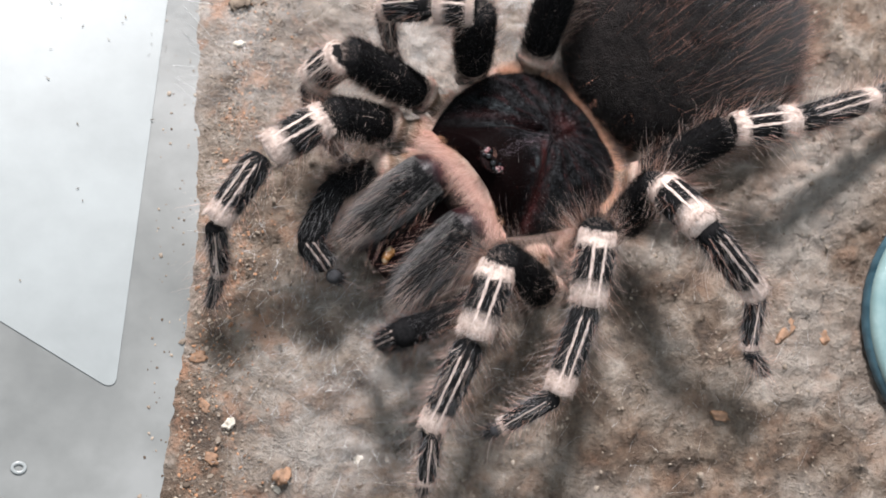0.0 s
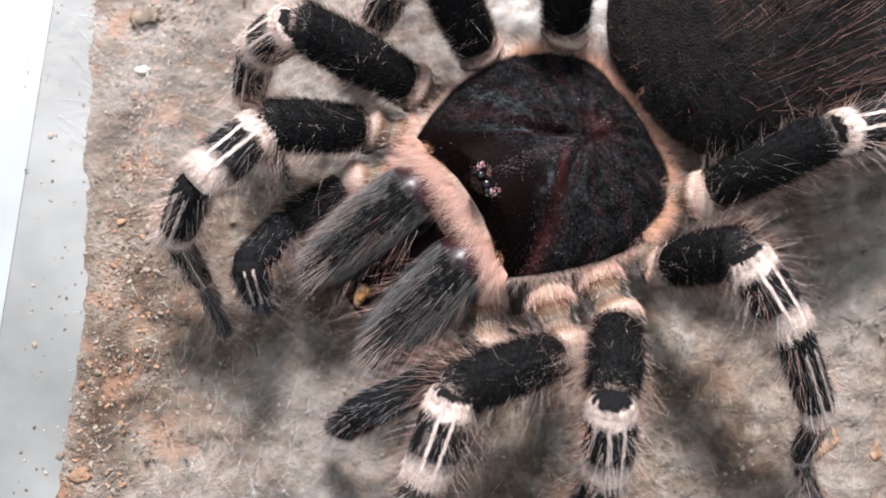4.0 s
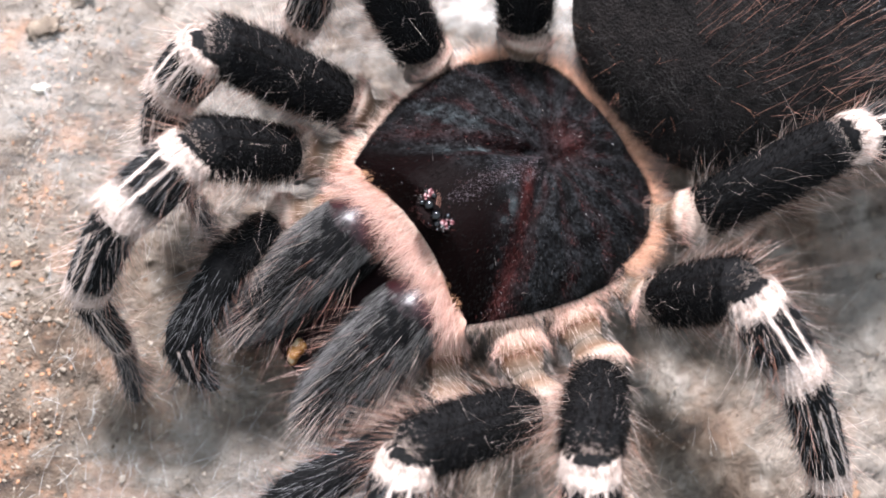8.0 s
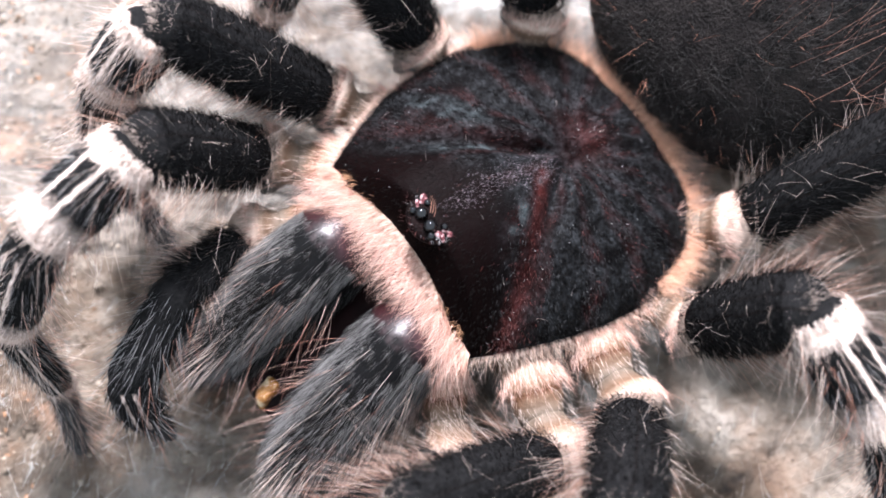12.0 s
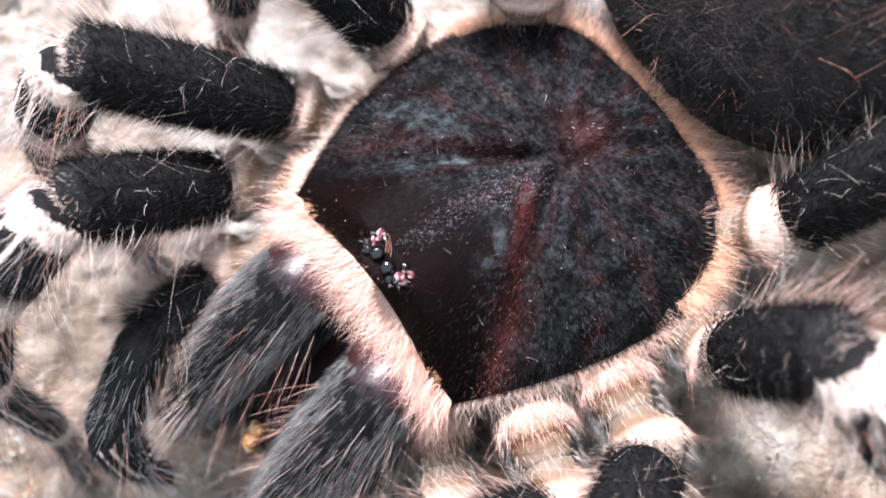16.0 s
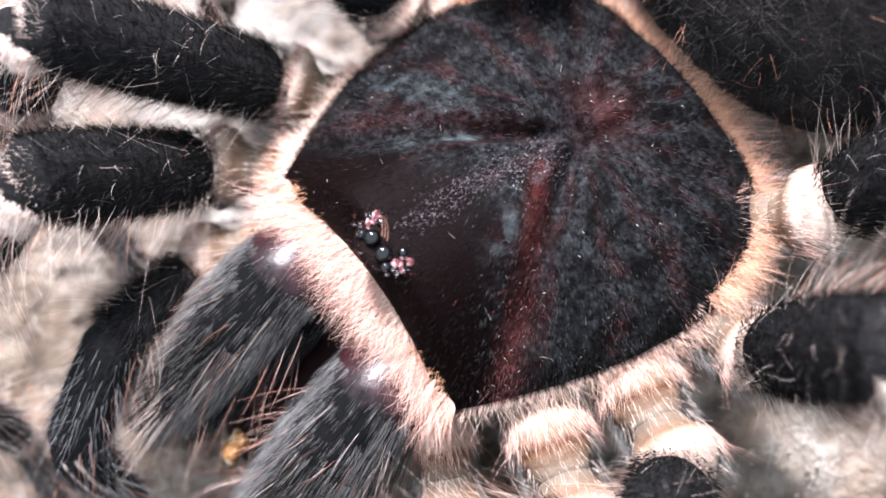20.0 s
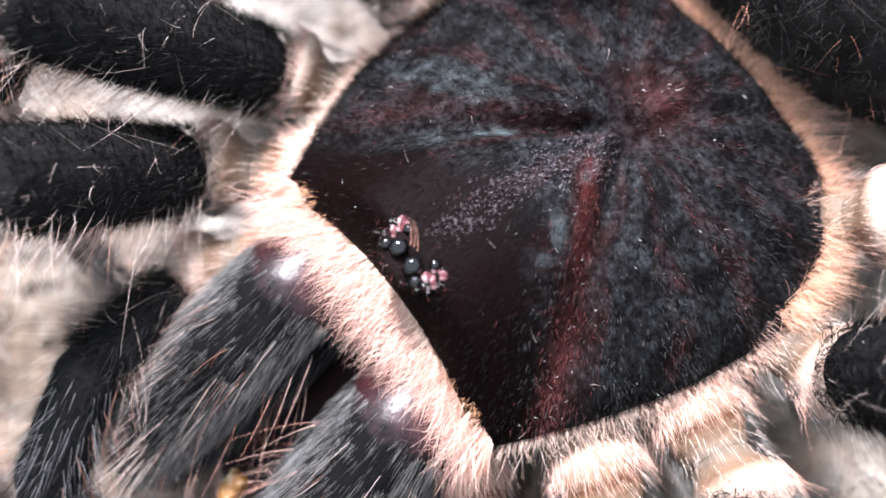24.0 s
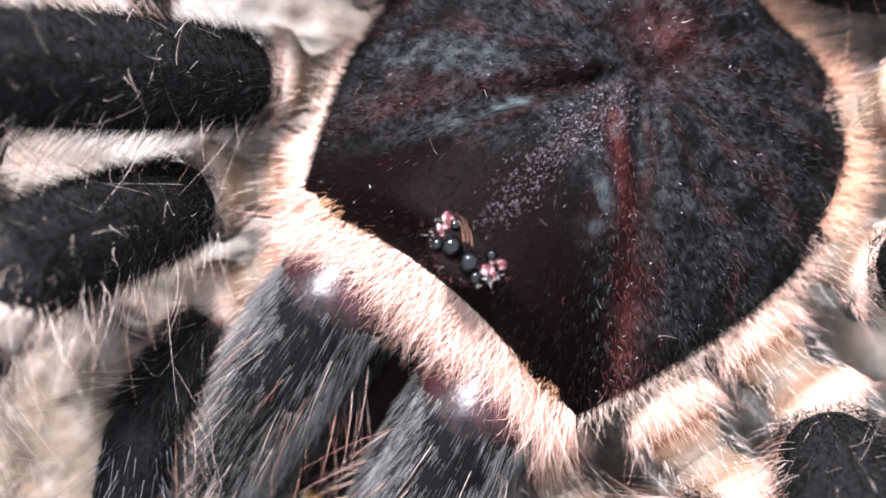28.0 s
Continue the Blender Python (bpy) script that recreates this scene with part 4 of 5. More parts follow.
part("waist_hairs", hair_mesh("waist_hairs", [(*hairs(root[:half], way[:half], rng.uniform(1.5, 4.0, half), 0.02, rng.normal(0, 0.2, (half, 3)) + [0, -0.1, -0.15], 5), M_PINK_HAIR),
                                             (*hairs(root[half:], way[half:], rng.uniform(1.5, 4.2, n - half), 0.02, rng.normal(0, 0.2, (n - half, 3)) + [0, -0.1, -0.15], 5), M_TEAL_HAIR)]), spider, "grey and peach hairs")


# chelicerae
def jaw_mat():
    m, nt, b = nodes_of("jaw")
    tc = nt.nodes.new("ShaderNodeTexCoord")
    sep = nt.nodes.new("ShaderNodeSeparateXYZ")
    link(nt, tc.outputs["Generated"], sep.inputs[0])
    nz = noise_tex(nt, 700, 4)
    y = math_node(nt, "ADD", sep.outputs[1], math_node(nt, "MULTIPLY", math_node(nt, "SUBTRACT", nz.outputs["Fac"], 0.5), 0.2))
    r = ramp(nt, y, [(0.12, (0.022, 0.0045, 0.006)), (0.24, (0.003, 0.003, 0.0033))])
    link(nt, r.outputs[0], b.inputs["Base Color"])
    rr = ramp(nt, y, [(0.18, (0.38, 0.38, 0.38)), (0.30, (0.7, 0.7, 0.7))])
    link(nt, rr.outputs[0], b.inputs["Roughness"])
    gloss = ramp(nt, y, [(0.16, (0.32, 0.32, 0.32)), (0.25, (0.04, 0.04, 0.04))])
    link(nt, gloss.outputs[0], b.inputs["Specular IOR Level"])
    bump(nt, b, noise_tex(nt, 1100, 2).outputs["Fac"], 0.3, 0.0002)
    return m


M_JAW = jaw_mat()
M_FANG = simple("fang_red", [(0.3, (0.03, 0.006, 0.005)), (0.7, (0.09, 0.02, 0.015))], 300, 0.25, 0.1)
JAWS = []
for s, a, b in ((1, (5.6, 12.2, -1.9), (3.9, 33.0, -9.6)), (-1, (-5.3, 12.0, -1.9), (-9.4, 32.0, -9.6))):
    a, b = Vector(a), Vector(b)
    L = (b - a).length
    prof = []
    for k in range(21):
        t = k / 20
        r = float(np.interp(t, [0, 0.05, 0.2, 0.5, 0.8, 0.93, 1.0], [2.3, 3.0, 4.5, 4.8, 4.1, 2.9, 1.2]))
        prof.append((L * t, r, r * 1.12, 0))
    v, f = tube(prof, 28, 0.006, 5)
    jaw = part("chelicera", mesh_of("chelicera", v, f, [M_JAW]), spider, "furry grey-black chelicera with bare maroon base", bone(a, b))
    JAWS.append(jaw)
    groups = []

    def jaw_roots(n, lo, hi, a0, a1):
        t, an = rng.uniform(lo, hi, n), rng.uniform(a0, a1, n)
        r = np.interp(t, [0, 0.05, 0.2, 0.5, 0.8, 0.93, 1.0], [2.3, 3.0, 4.5, 4.8, 4.1, 2.9, 1.2])
        nrm = np.stack([np.sin(an), np.zeros(n), np.cos(an)], 1)
        return nrm * (r * 0.99)[:, None] * [1, 1, 1.12] + np.stack([np.zeros(n), t * L, np.zeros(n)], 1), nrm, t

    n = 26000
    root, nrm, t = jaw_roots(n, 0.07, 1.0, -2.1, 2.1)
    inner = -s * nrm[:, 0]                                   # towards the other jaw
    bare = (t < 0.17 + 0.03 * np.sin(nrm[:, 0] * 9) + rng.normal(0, 0.02, n)) & (nrm[:, 2] > 0.5) & (inner > -0.75)
    keep = (~bare | (rng.uniform(0, 1, n) < 0.2)) & ((inner < 0.85) | (rng.uniform(0, 1, n) < 0.35))
    root, nrm, t, inner = root[keep], nrm[keep], t[keep], inner[keep]
    n = len(root)
    way = unit(nrm * rng.uniform(0.04, 0.14, (n, 1)) + [0, 1, 0] + np.stack([0.16 * nrm[:, 0], 0 * t, 0 * t], 1) + rng.normal(0, 0.045, (n, 3)))
    crest = np.exp(-((inner - 0.05) / 0.46) ** 4)
    dark = rng.uniform(0, 1, n) < 0.18 + 0.56 * crest + 0.5 * (inner > 0.85)
    size = rng.uniform(0.9, 2.2, n) * np.clip(t * 4, 0.4, 1)
    groups.append((*hairs(root[dark], way[dark], size[dark], 0.018, (0, 0, -0.08), 2), M_JET_HAIR))
    groups.append((*hairs(root[~dark], way[~dark], size[~dark], 0.013, (0, 0, -0.08), 2), M_JAW_GREY))
    n = 760
    root, nrm, t = jaw_roots(n, 0.3, 1.0, -2.2, 2.2)
    pick = rng.uniform(0, 1, n) < 0.12 + 0.88 * np.maximum(np.abs(nrm[:, 0]) > 0.75, t > 0.8)
    pick &= -s * nrm[:, 0] < 0.55
    root, nrm = root[pick], nrm[pick]
    n = len(root)
    way = unit(nrm * rng.uniform(0.2, 0.5, (n, 1)) + [0, 1, 0] + rng.normal(0, 0.10, (n, 3)))
    groups.append((*hairs(root, way, rng.uniform(2.4, 7.0, n), 0.016, rng.normal(0, 0.08, (n, 3)) + [0, 0.05, -0.34], 7), M_BAND_HAIR))
    n = 60
    root, nrm, t = jaw_roots(n, 0.4, 1.0, -2.2, 2.2)
    way = unit(nrm * rng.uniform(0.3, 0.7, (n, 1)) + [0, 1, 0] + rng.normal(0, 0.13, (n, 3)))
    groups.append((*hairs(root, way, rng.uniform(2.5, 6.0, n), 0.012, (-0.1 * s, 0.05, -0.25), 6), M_RED_HAIR))
    # bristles that reach across the gap from the inner edge
    n = 22
    root, nrm, t = jaw_roots(n, 0.30, 0.95, *sorted((-s * 1.9, -s * 1.0)))
    way = unit(nrm * 0.75 + [0, 0.75, 0.1] + rng.normal(0, 0.12, (n, 3)))
    groups.append((*hairs(root, way, rng.uniform(3.0, 6.0, n), 0.015, (0, 0.35, -0.15), 7), M_STRAND))
    part("bristles", hair_mesh("bristles", groups), jaw)
    fang_v, fang_f = tube([(9 * k / 10, 1.5 * (1 - k / 10.5), 1.4 * (1 - k / 10.5), -0.045 * (9 * k / 10) ** 2) for k in range(11)], 14)
    part("fang", mesh_of("fang", fang_v, fang_f, [M_FANG]), spider, "dark red fang", bone(b + Vector((0, -3, -2)), b + Vector((-s * 2, -5, -9)), (0, 1, 0)))
    # soft maroon mouth skin between the jaws
M_MOUTH = simple("maroon_skin", [(0.3, (0.003, 0.0007, 0.0008)), (0.7, (0.011, 0.0022, 0.0025))], 400, 0.6, 0.3)
M_MOUTH.node_tree.nodes["Principled BSDF"].inputs["Specular IOR Level"].default_value = 0.1
v, f = tube(limb_profile(20.5, 5.0, 4.4, 0.2, 0.6), 24, 0.02, 4)
part("mouth", mesh_of("mouth", v, f, [M_MOUTH]), spider, "dark maroon mouth skin", bone((0.4, 10, -8.6), (-2.2, 29, -15.0)))


# ---- prey in the jaws ----
M_AMBER = simple("amber", [(0.36, (0.07, 0.025, 0.006)), (0.52, (0.22, 0.10, 0.025)), (0.66, (0.55, 0.44, 0.28))], 600, 0.14, 0.6)
PREY = Vector((-2.0, 28.8, -9.0))
v, f = ball(0.9, 1.7, 0.85, 28, 20)
v = v + 0.16 * np.stack([np.sin(v[:, 1] * 2.1), np.cos(v[:, 0] * 3), np.sin(v[:, 1] * 3 + v[:, 0])], 1)
prey = tagged(new("prey_morsel", mesh_of("prey_morsel", v, f, [M_AMBER])), "chewed amber prey morsel held in the jaws", "prey")
prey_offset = Matrix.Translation(PREY * MM) @ pose(0, 0, 0, -25, 10, 30)
prey.matrix_basis = BODY @ prey_offset

# ---- the place: soil, silk, the tub and the water dish ----
def soil_mat():
    m, nt, b = nodes_of("damp_soil")
    big = noise_tex(nt, 28, 5, 0.6)
    mid = noise_tex(nt, 160, 6, 0.7)
    fine = noise_tex(nt, 900, 5, 0.7)
    c1 = ramp(nt, mid.outputs["Fac"], [(0.30, (0.034, 0.021, 0.013)), (0.46, (0.13, 0.092, 0.063)), (0.60, (0.225, 0.185, 0.148)), (0.76, (0.34, 0.305, 0.27))])
    c2 = ramp(nt, fine.outputs["Fac"], [(0.3, (0.45, 0.42, 0.40)), (0.55, (1, 1, 1)), (0.8, (1.25, 1.25, 1.25))])
    mul = nt.nodes.new("ShaderNodeMix")
    mul.data_type, mul.blend_type = "RGBA", "MULTIPLY"
    mul.inputs["Factor"].default_value = 0.8
    link(nt, c1.outputs[0], mul.inputs["A"])
    link(nt, c2.outputs[0], mul.inputs["B"])
    silk = ramp(nt, big.outputs["Fac"], [(0.46, (0.0, 0.0, 0.0)), (0.68, (0.40, 0.40, 0.40))])
    mx = nt.nodes.new("ShaderNodeMix")
    mx.data_type = "RGBA"
    link(nt, silk.outputs[0], mx.inputs["Factor"])
    damp = noise_tex(nt, 55, 4, 0.65)
    dr = ramp(nt, damp.outputs["Fac"], [(0.38, (0.42, 0.32, 0.24)), (0.56, (1, 1, 1))])
    wet = nt.nodes.new("ShaderNodeMix")
    wet.data_type, wet.blend_type = "RGBA", "MULTIPLY"
    wet.inputs["Factor"].default_value = 0.9
    link(nt, mul.outputs["Result"], wet.inputs["A"])
    link(nt, dr.outputs[0], wet.inputs["B"])
    link(nt, wet.outputs["Result"], mx.inputs["A"])
    mx.inputs["B"].default_value = (0.38, 0.355, 0.325, 1)
    # orange-brown bark dust, mostly along the leaning wall
    tc = nt.nodes.new("ShaderNodeTexCoord")
    sep = nt.nodes.new("ShaderNodeSeparateXYZ")
    link(nt, tc.outputs["Object"], sep.inputs[0])
    strip = node(nt, "ShaderNodeMapRange", **{"From Min": -0.040, "From Max": -0.056, "To Min": 0.25, "To Max": 0.9})
    link(nt, sep.outputs[0], strip.inputs["Value"])
    dust = node(nt, "ShaderNodeMapRange", **{"From Min": 0.52, "From Max": 0.64})
    link(nt, noise_tex(nt, 130, 5, 0.65).outputs["Fac"], dust.inputs["Value"])
    bark = nt.nodes.new("ShaderNodeMix")
    bark.data_type = "RGBA"
    link(nt, math_node(nt, "MULTIPLY", strip.outputs[0], dust.outputs[0]), bark.inputs["Factor"])
    link(nt, mx.outputs["Result"], bark.inputs["A"])
    bark.inputs["B"].default_value = (0.25, 0.135, 0.08, 1)
    link(nt, bark.outputs["Result"], b.inputs["Base Color"])
    b.inputs["Roughness"].default_value = 0.6
    add = math_node(nt, "ADD", mid.outputs["Fac"], math_node(nt, "MULTIPLY", fine.outputs["Fac"], 0.5))
    bump(nt, b, add, 1.0, 0.002)
    return m


def soil_z(x, y):
    p = Vector((x, y, 0))
    s = min(1.0, max(0.0, 1 - (x + 63.7 - 0.0729 * (y + 65.3)) / 13))
    bank = (2.0 + 0.04 * min(60.0, max(0.0, y + 20))) * s * s * (3 - 2 * s)                      # the soil is banked up against the leaning wall
    return bank + (1.3 - 1.0 * s) * noise.fractal(p * 0.05, 1.0, 2.0, 5) + (1.5 - 1.3 * s) * noise.fractal(p * 0.30, 0.7, 2.0, 4) - 1.1


G = 360
gx = np.sign(np.linspace(-1, 1, G + 1)) * np.abs(np.linspace(-1, 1, G + 1)) ** 1.25 * 165
ground_v = np.array([(x, y, soil_z(x, y)) for y in gx for x in gx])
gi = np.arange((G + 1) ** 2).reshape(G + 1, G + 1)
gq = np.stack([gi[:-1, :-1], gi[:-1, 1:], gi[1:, 1:], gi[1:, :-1]], -1).reshape(-1, 4)
ground = tagged(new("ground", mesh_of("ground", ground_v, gq, [soil_mat()])), "damp brown-grey soil with silk", "soil", kind="structure")

rng = np.random.default_rng(11)


def crumb(r, seed):
    """A small uneven lump of about 20 faces."""
    bm = bmesh.new()
    bmesh.ops.create_icosphere(bm, subdivisions=1, radius=1)
    rr = np.random.default_rng(seed)
    v = np.array([tuple(p.co) for p in bm.verts]) * rr.uniform(0.6, 1.15, (len(bm.verts), 1)) * r * rr.uniform([0.7, 0.7, 0.45], [1.2, 1.2, 0.8])
    f = np.array([[p.index for p in face.verts] for face in bm.faces])
    bm.free()
    return v, f


M_CRUMB = hair_mat("soil_crumbs", (0.06, 0.04, 0.026), (0.28, 0.23, 0.18), 0.75)
M_ORANGE = hair_mat("orange_bark", (0.13, 0.07, 0.04), (0.38, 0.20, 0.11), 0.85)
shapes = [crumb(1, k) for k in range(12)]
vs, fs, ix, base = [], [], [], 0
for k in range(15000):
    near_wall = k % 3 == 0
    if near_wall:
        y = rng.uniform(-120, 120)
        x = -60.5 + 0.073 * (y + 20) + abs(rng.normal(0, 7)) - rng.uniform(0.5, 2.0)
    else:
        x, y = rng.uniform(-70, 110), rng.uniform(-110, 110)
    size = rng.uniform(0.1, 0.36) * (2.0 if rng.uniform() < 0.04 else 1)
    v, f = shapes[k % 12]
    a = rng.uniform(0, 6.28)
    rot = np.array([[math.cos(a), -math.sin(a), 0], [math.sin(a), math.cos(a), 0], [0, 0, 1]])
    vs.append(v @ rot.T * size + [x, y, max(soil_z(x, y), 0.35 * (-59.6 + 0.073 * (y + 5) - x)) + size * 0.25])
    fs.append(f + base)
    ix.append(np.full(len(f), int(near_wall and rng.uniform() < 0.28)))
    base += len(v)
tagged(new("soil_crumbs", mesh_of("soil_crumbs", np.concatenate(vs), np.concatenate(fs), [M_CRUMB, M_ORANGE], np.concatenate(ix), smooth=False)), "loose soil crumbs and orange bark bits", "soil", kind="stuff")


def lump(name, x, y, size, mat, label, category, seed, flat=0.5, stretch=1.4):
    bm = bmesh.new()
    bmesh.ops.create_icosphere(bm, subdivisions=3, radius=1)
    v = []
    for p in bm.verts:
        d = 1 + 0.7 * noise.noise(p.co * 1.6 + Vector((seed * 3.3, 0, 0))) + 0.35 * noise.noise(p.co * 4 + Vector((0, seed, 0)))
        v.append((p.co.x * d * size * stretch, p.co.y * d * size, p.co.z * d * size * flat))
    f = [tuple(q.index for q in face.verts) for face in bm.faces]
    bm.free()
    ob = tagged(new(name, mesh_of(name, v, f, [mat])), label, category)
    ob.matrix_basis = pose(x * MM, y * MM, (soil_z(x, y) + size * flat * 0.45) * MM, 0, 0, seed * 47)
    return ob


M_CHALK = simple("pale_pebble", [(0.3, (0.34, 0.29, 0.22)), (0.7, (0.60, 0.55, 0.48))], 500, 0.7, 0.6)
M_CHIP = simple("brown_chip", [(0.3, (0.10, 0.055, 0.03)), (0.7, (0.32, 0.18, 0.105))], 500, 0.7, 0.6)
M_DARK = simple("dark_clod", [(0.3, (0.05, 0.034, 0.023)), (0.7, (0.22, 0.17, 0.125))], 300, 0.85, 0.8, 0.0006)
for k, (x, y, size) in enumerate(((-56.1, -53.0, 0.8), (-34.3, -58.8, 0.9), (-48, -64, 0.6), (-57.0, 16.2, 0.7))):
    tagged(lump("pebble", x, y, size, M_CHALK, "small chalky white pebble on the soil", "pebble", k + 1), group="pebbles")
for k, (x, y, size, st) in enumerate(((43.9, -36.7, 0.8, 3.0), (51.2, -37.8, 0.9, 1.4), (-59.1, -58.8, 0.9, 1.5), (-61.7, -41.8, 0.9, 1.5), (-47, -62, 1.1, 1.4), (-60.5, -50, 0.8, 1.4), (30, -52, 0.8, 2.0))):
    tagged(lump("bark_chip", x, y, size, M_CHIP, "orange-brown bark chip in the soil", "bark chip", k + 5, 0.4, st), group="bark chips")
for k, (x, y, size) in enumerate(((-57, 24, 1.5), (-53, 30, 1.6), (-28, 55, 2.0))):
    tagged(lump("soil_clod", x, y, size, M_DARK, "dark damp clod of soil", "soil clod", k + 20, 0.38, 1.3), group="soil clods")

# silk: strands spread over the soil, denser towards the wall
M_SILK = hair_mat("silk", (0.42, 0.42, 0.41), (0.70, 0.70, 0.69), 0.35)
n = 1300
cx = np.where(rng.uniform(size=n) < 0.55, rng.normal(-42, 9, n), rng.uniform(-60, 70, n))
cy = np.where(rng.uniform(size=n) < 0.5, rng.normal(-45, 18, n), rng.uniform(-75, 60, n))
an = rng.normal(1.2, 0.7, n)
z = np.array([soil_z(x, y) for x, y in zip(cx, cy)])
root = np.stack([cx, cy, z + 0.5], 1)
way = unit(np.stack([np.cos(an), np.sin(an), rng.normal(0, 0.08, n)], 1))
g1 = hairs(root, way, rng.uniform(1.5, 6, n), 0.02, np.stack([rng.normal(0, 0.15, n), rng.normal(0, 0.15, n), np.zeros(n)], 1), 3)
tagged(new("silk_threads", hair_mesh("silk_threads", [(*g1, M_SILK)])), "white spider silk threads laid over the soil", "silk", kind="stuff")


def silk_film(name, most):
    m, nt, b = nodes_of(name)
    n1, n2 = noise_tex(nt, 90, 6, 0.7), noise_tex(nt, 700, 4, 0.7)
    tc = nt.nodes.new("ShaderNodeTexCoord")
    mp = nt.nodes.new("ShaderNodeMapping")
    mp.inputs["Scale"].default_value = (110, 260, 110)
    mp.inputs["Rotation"].default_value = (0, 0, 0.5)
    link(nt, tc.outputs["Object"], mp.inputs["Vector"])
    n3 = node(nt, "ShaderNodeTexNoise", Scale=1.6, Detail=5.0, Roughness=0.7)
    link(nt, mp.outputs[0], n3.inputs["Vector"])
    a = node(nt, "ShaderNodeMapRange", **{"From Min": 0.42, "From Max": 0.75, "To Max": most})
    link(nt, math_node(nt, "ADD", math_node(nt, "MULTIPLY", n1.outputs["Fac"], 0.55), math_node(nt, "MULTIPLY", n3.outputs["Fac"], 0.5)), a.inputs["Value"])
    at = nt.nodes.new("ShaderNodeAttribute")
    at.attribute_name = "cover"
    link(nt, math_node(nt, "MULTIPLY", a.outputs[0], at.outputs["Fac"]), b.inputs["Alpha"])
    b.inputs["Base Color"].default_value = (0.60, 0.58, 0.55, 1)
    b.inputs["Roughness"].default_value = 0.5
    bump(nt, b, n2.outputs["Fac"], 0.6, 0.0004)
    return m


M_COBWEB, M_FILM, M_FILM_THICK = silk_film("cobweb", 0.9), silk_film("thin_silk", 0.3), silk_film("thick_silk", 0.28)


def film_sheet(name, place, label, mat=M_FILM, n=60):
    """A thin uneven silk sheet over a square of (u, v); it thins out towards its edges."""
    v = np.array([place(i / n, j / n) for j in range(n + 1) for i in range(n + 1)])
    k = np.arange((n + 1) ** 2).reshape(n + 1, n + 1)
    f = np.stack([k[:-1, :-1], k[:-1, 1:], k[1:, 1:], k[1:, :-1]], -1).reshape(-1, 4)
    me = mesh_of(name, v, f, [mat])
    cover = me.attributes.new("cover", "FLOAT", "POINT")
    u = np.linspace(-1, 1, n + 1)
    c = np.clip(1.25 - np.hypot(*np.meshgrid(u, u)) * 1.2, 0, 1)
    cover.data.foreach_set("value", c.ravel().astype(np.float32))
    return tagged(new(name, me), label, "silk", kind="stuff")


film_sheet("silk_sheet", lambda u, v: (-74 + 34 * u, -8 + 46 * v, max(0.35 * max(0.0, -58.5 - (-74 + 34 * u)) + 0.9, 0.8 + soil_z(-74 + 34 * u, -8 + 46 * v)) + 1.2 * noise.noise(Vector((u * 5, v * 5, 3)))), "white silk web drawn from wall to soil", M_FILM_THICK)
film_sheet("silk_sheet", lambda u, v: (-62 + 66 * u, -82 + 66 * v, soil_z(-62 + 66 * u, -82 + 66 * v) + 0.5 + 0.4 * noise.noise(Vector((u * 9, v * 9, 8)))), "white silk web drawn over the soil")
film_sheet("silk_sheet", lambda u, v: (-44 + 70 * u, 2 + 62 * v, soil_z(-44 + 70 * u, 2 + 62 * v) + 0.6 + 0.4 * noise.noise(Vector((u * 9, v * 9, 18)))), "white silk web drawn over the soil")
film_sheet("silk_sheet", lambda u, v: (-16 + 42 * u, 10 + 44 * v, soil_z(-16 + 42 * u, 10 + 44 * v) + 1.4 + 0.5 * noise.noise(Vector((u * 7, v * 7, 41)))), "thick white silk web drawn over the soil", M_COBWEB)
film_sheet("silk_sheet", lambda u, v: (-46 + 40 * u, -10 + 40 * v, soil_z(-46 + 40 * u, -10 + 40 * v) + 1.2 + 0.5 * noise.noise(Vector((u * 7, v * 7, 51)))), "thick white silk web drawn over the soil", M_FILM_THICK)

n = 26
a = np.stack([-66 - 5 * rng.uniform(0, 1, n), 6 + 22 * rng.uniform(0, 1, n), 2.5 + 1.5 * rng.uniform(0, 1, n)], 1)
b = np.stack([-50 + 7 * rng.normal(0, 0.7, n), 6 + rng.normal(0, 6, n), rng.uniform(0.4, 1.8, n)], 1)
g2 = hairs(a, unit(b - a), np.linalg.norm(b - a, axis=1) * rng.uniform(0.5, 1, n), rng.uniform(0.012, 0.03, n), np.stack([rng.normal(0, 0.08, n), rng.normal(0, 0.08, n), np.full(n, -0.06)], 1), 5)
tagged(new("silk_strands", hair_mesh("silk_strands", [(*g2, M_SILK)])), "white silk strands between wall and soil", "silk", kind="stuff")
for k, (x, y, m) in enumerate(((-38.4, -44.2, 16), (-49, -24, 10), (-31, -58.5, 12), (-52, -18, 9), (-56, 15, 12), (-44, -31, 9))):
    a = rng.uniform(0, 6.28, m)
    root = np.tile([0.0, 0.0, 0.0], (m, 1)) + rng.normal(0, 0.35, (m, 3)) * [1, 1, 0.2]
    way = unit(np.stack([np.cos(a) * 0.6 + 0.3, np.sin(a) + 0.4, np.full(m, 0.15)], 1))
    tuft = tagged(new("silk_tuft", hair_mesh("silk_tuft", [(*hairs(root, way, rng.uniform(0.8, 2.4, m), 0.022, (0, 0, -0.05), 3), M_SILK)])), "shiny white silk tuft on the soil", "silk", "silk tufts")
    tuft.matrix_basis = pose(x * MM, y * MM, (soil_z(x, y) + 0.6) * MM)

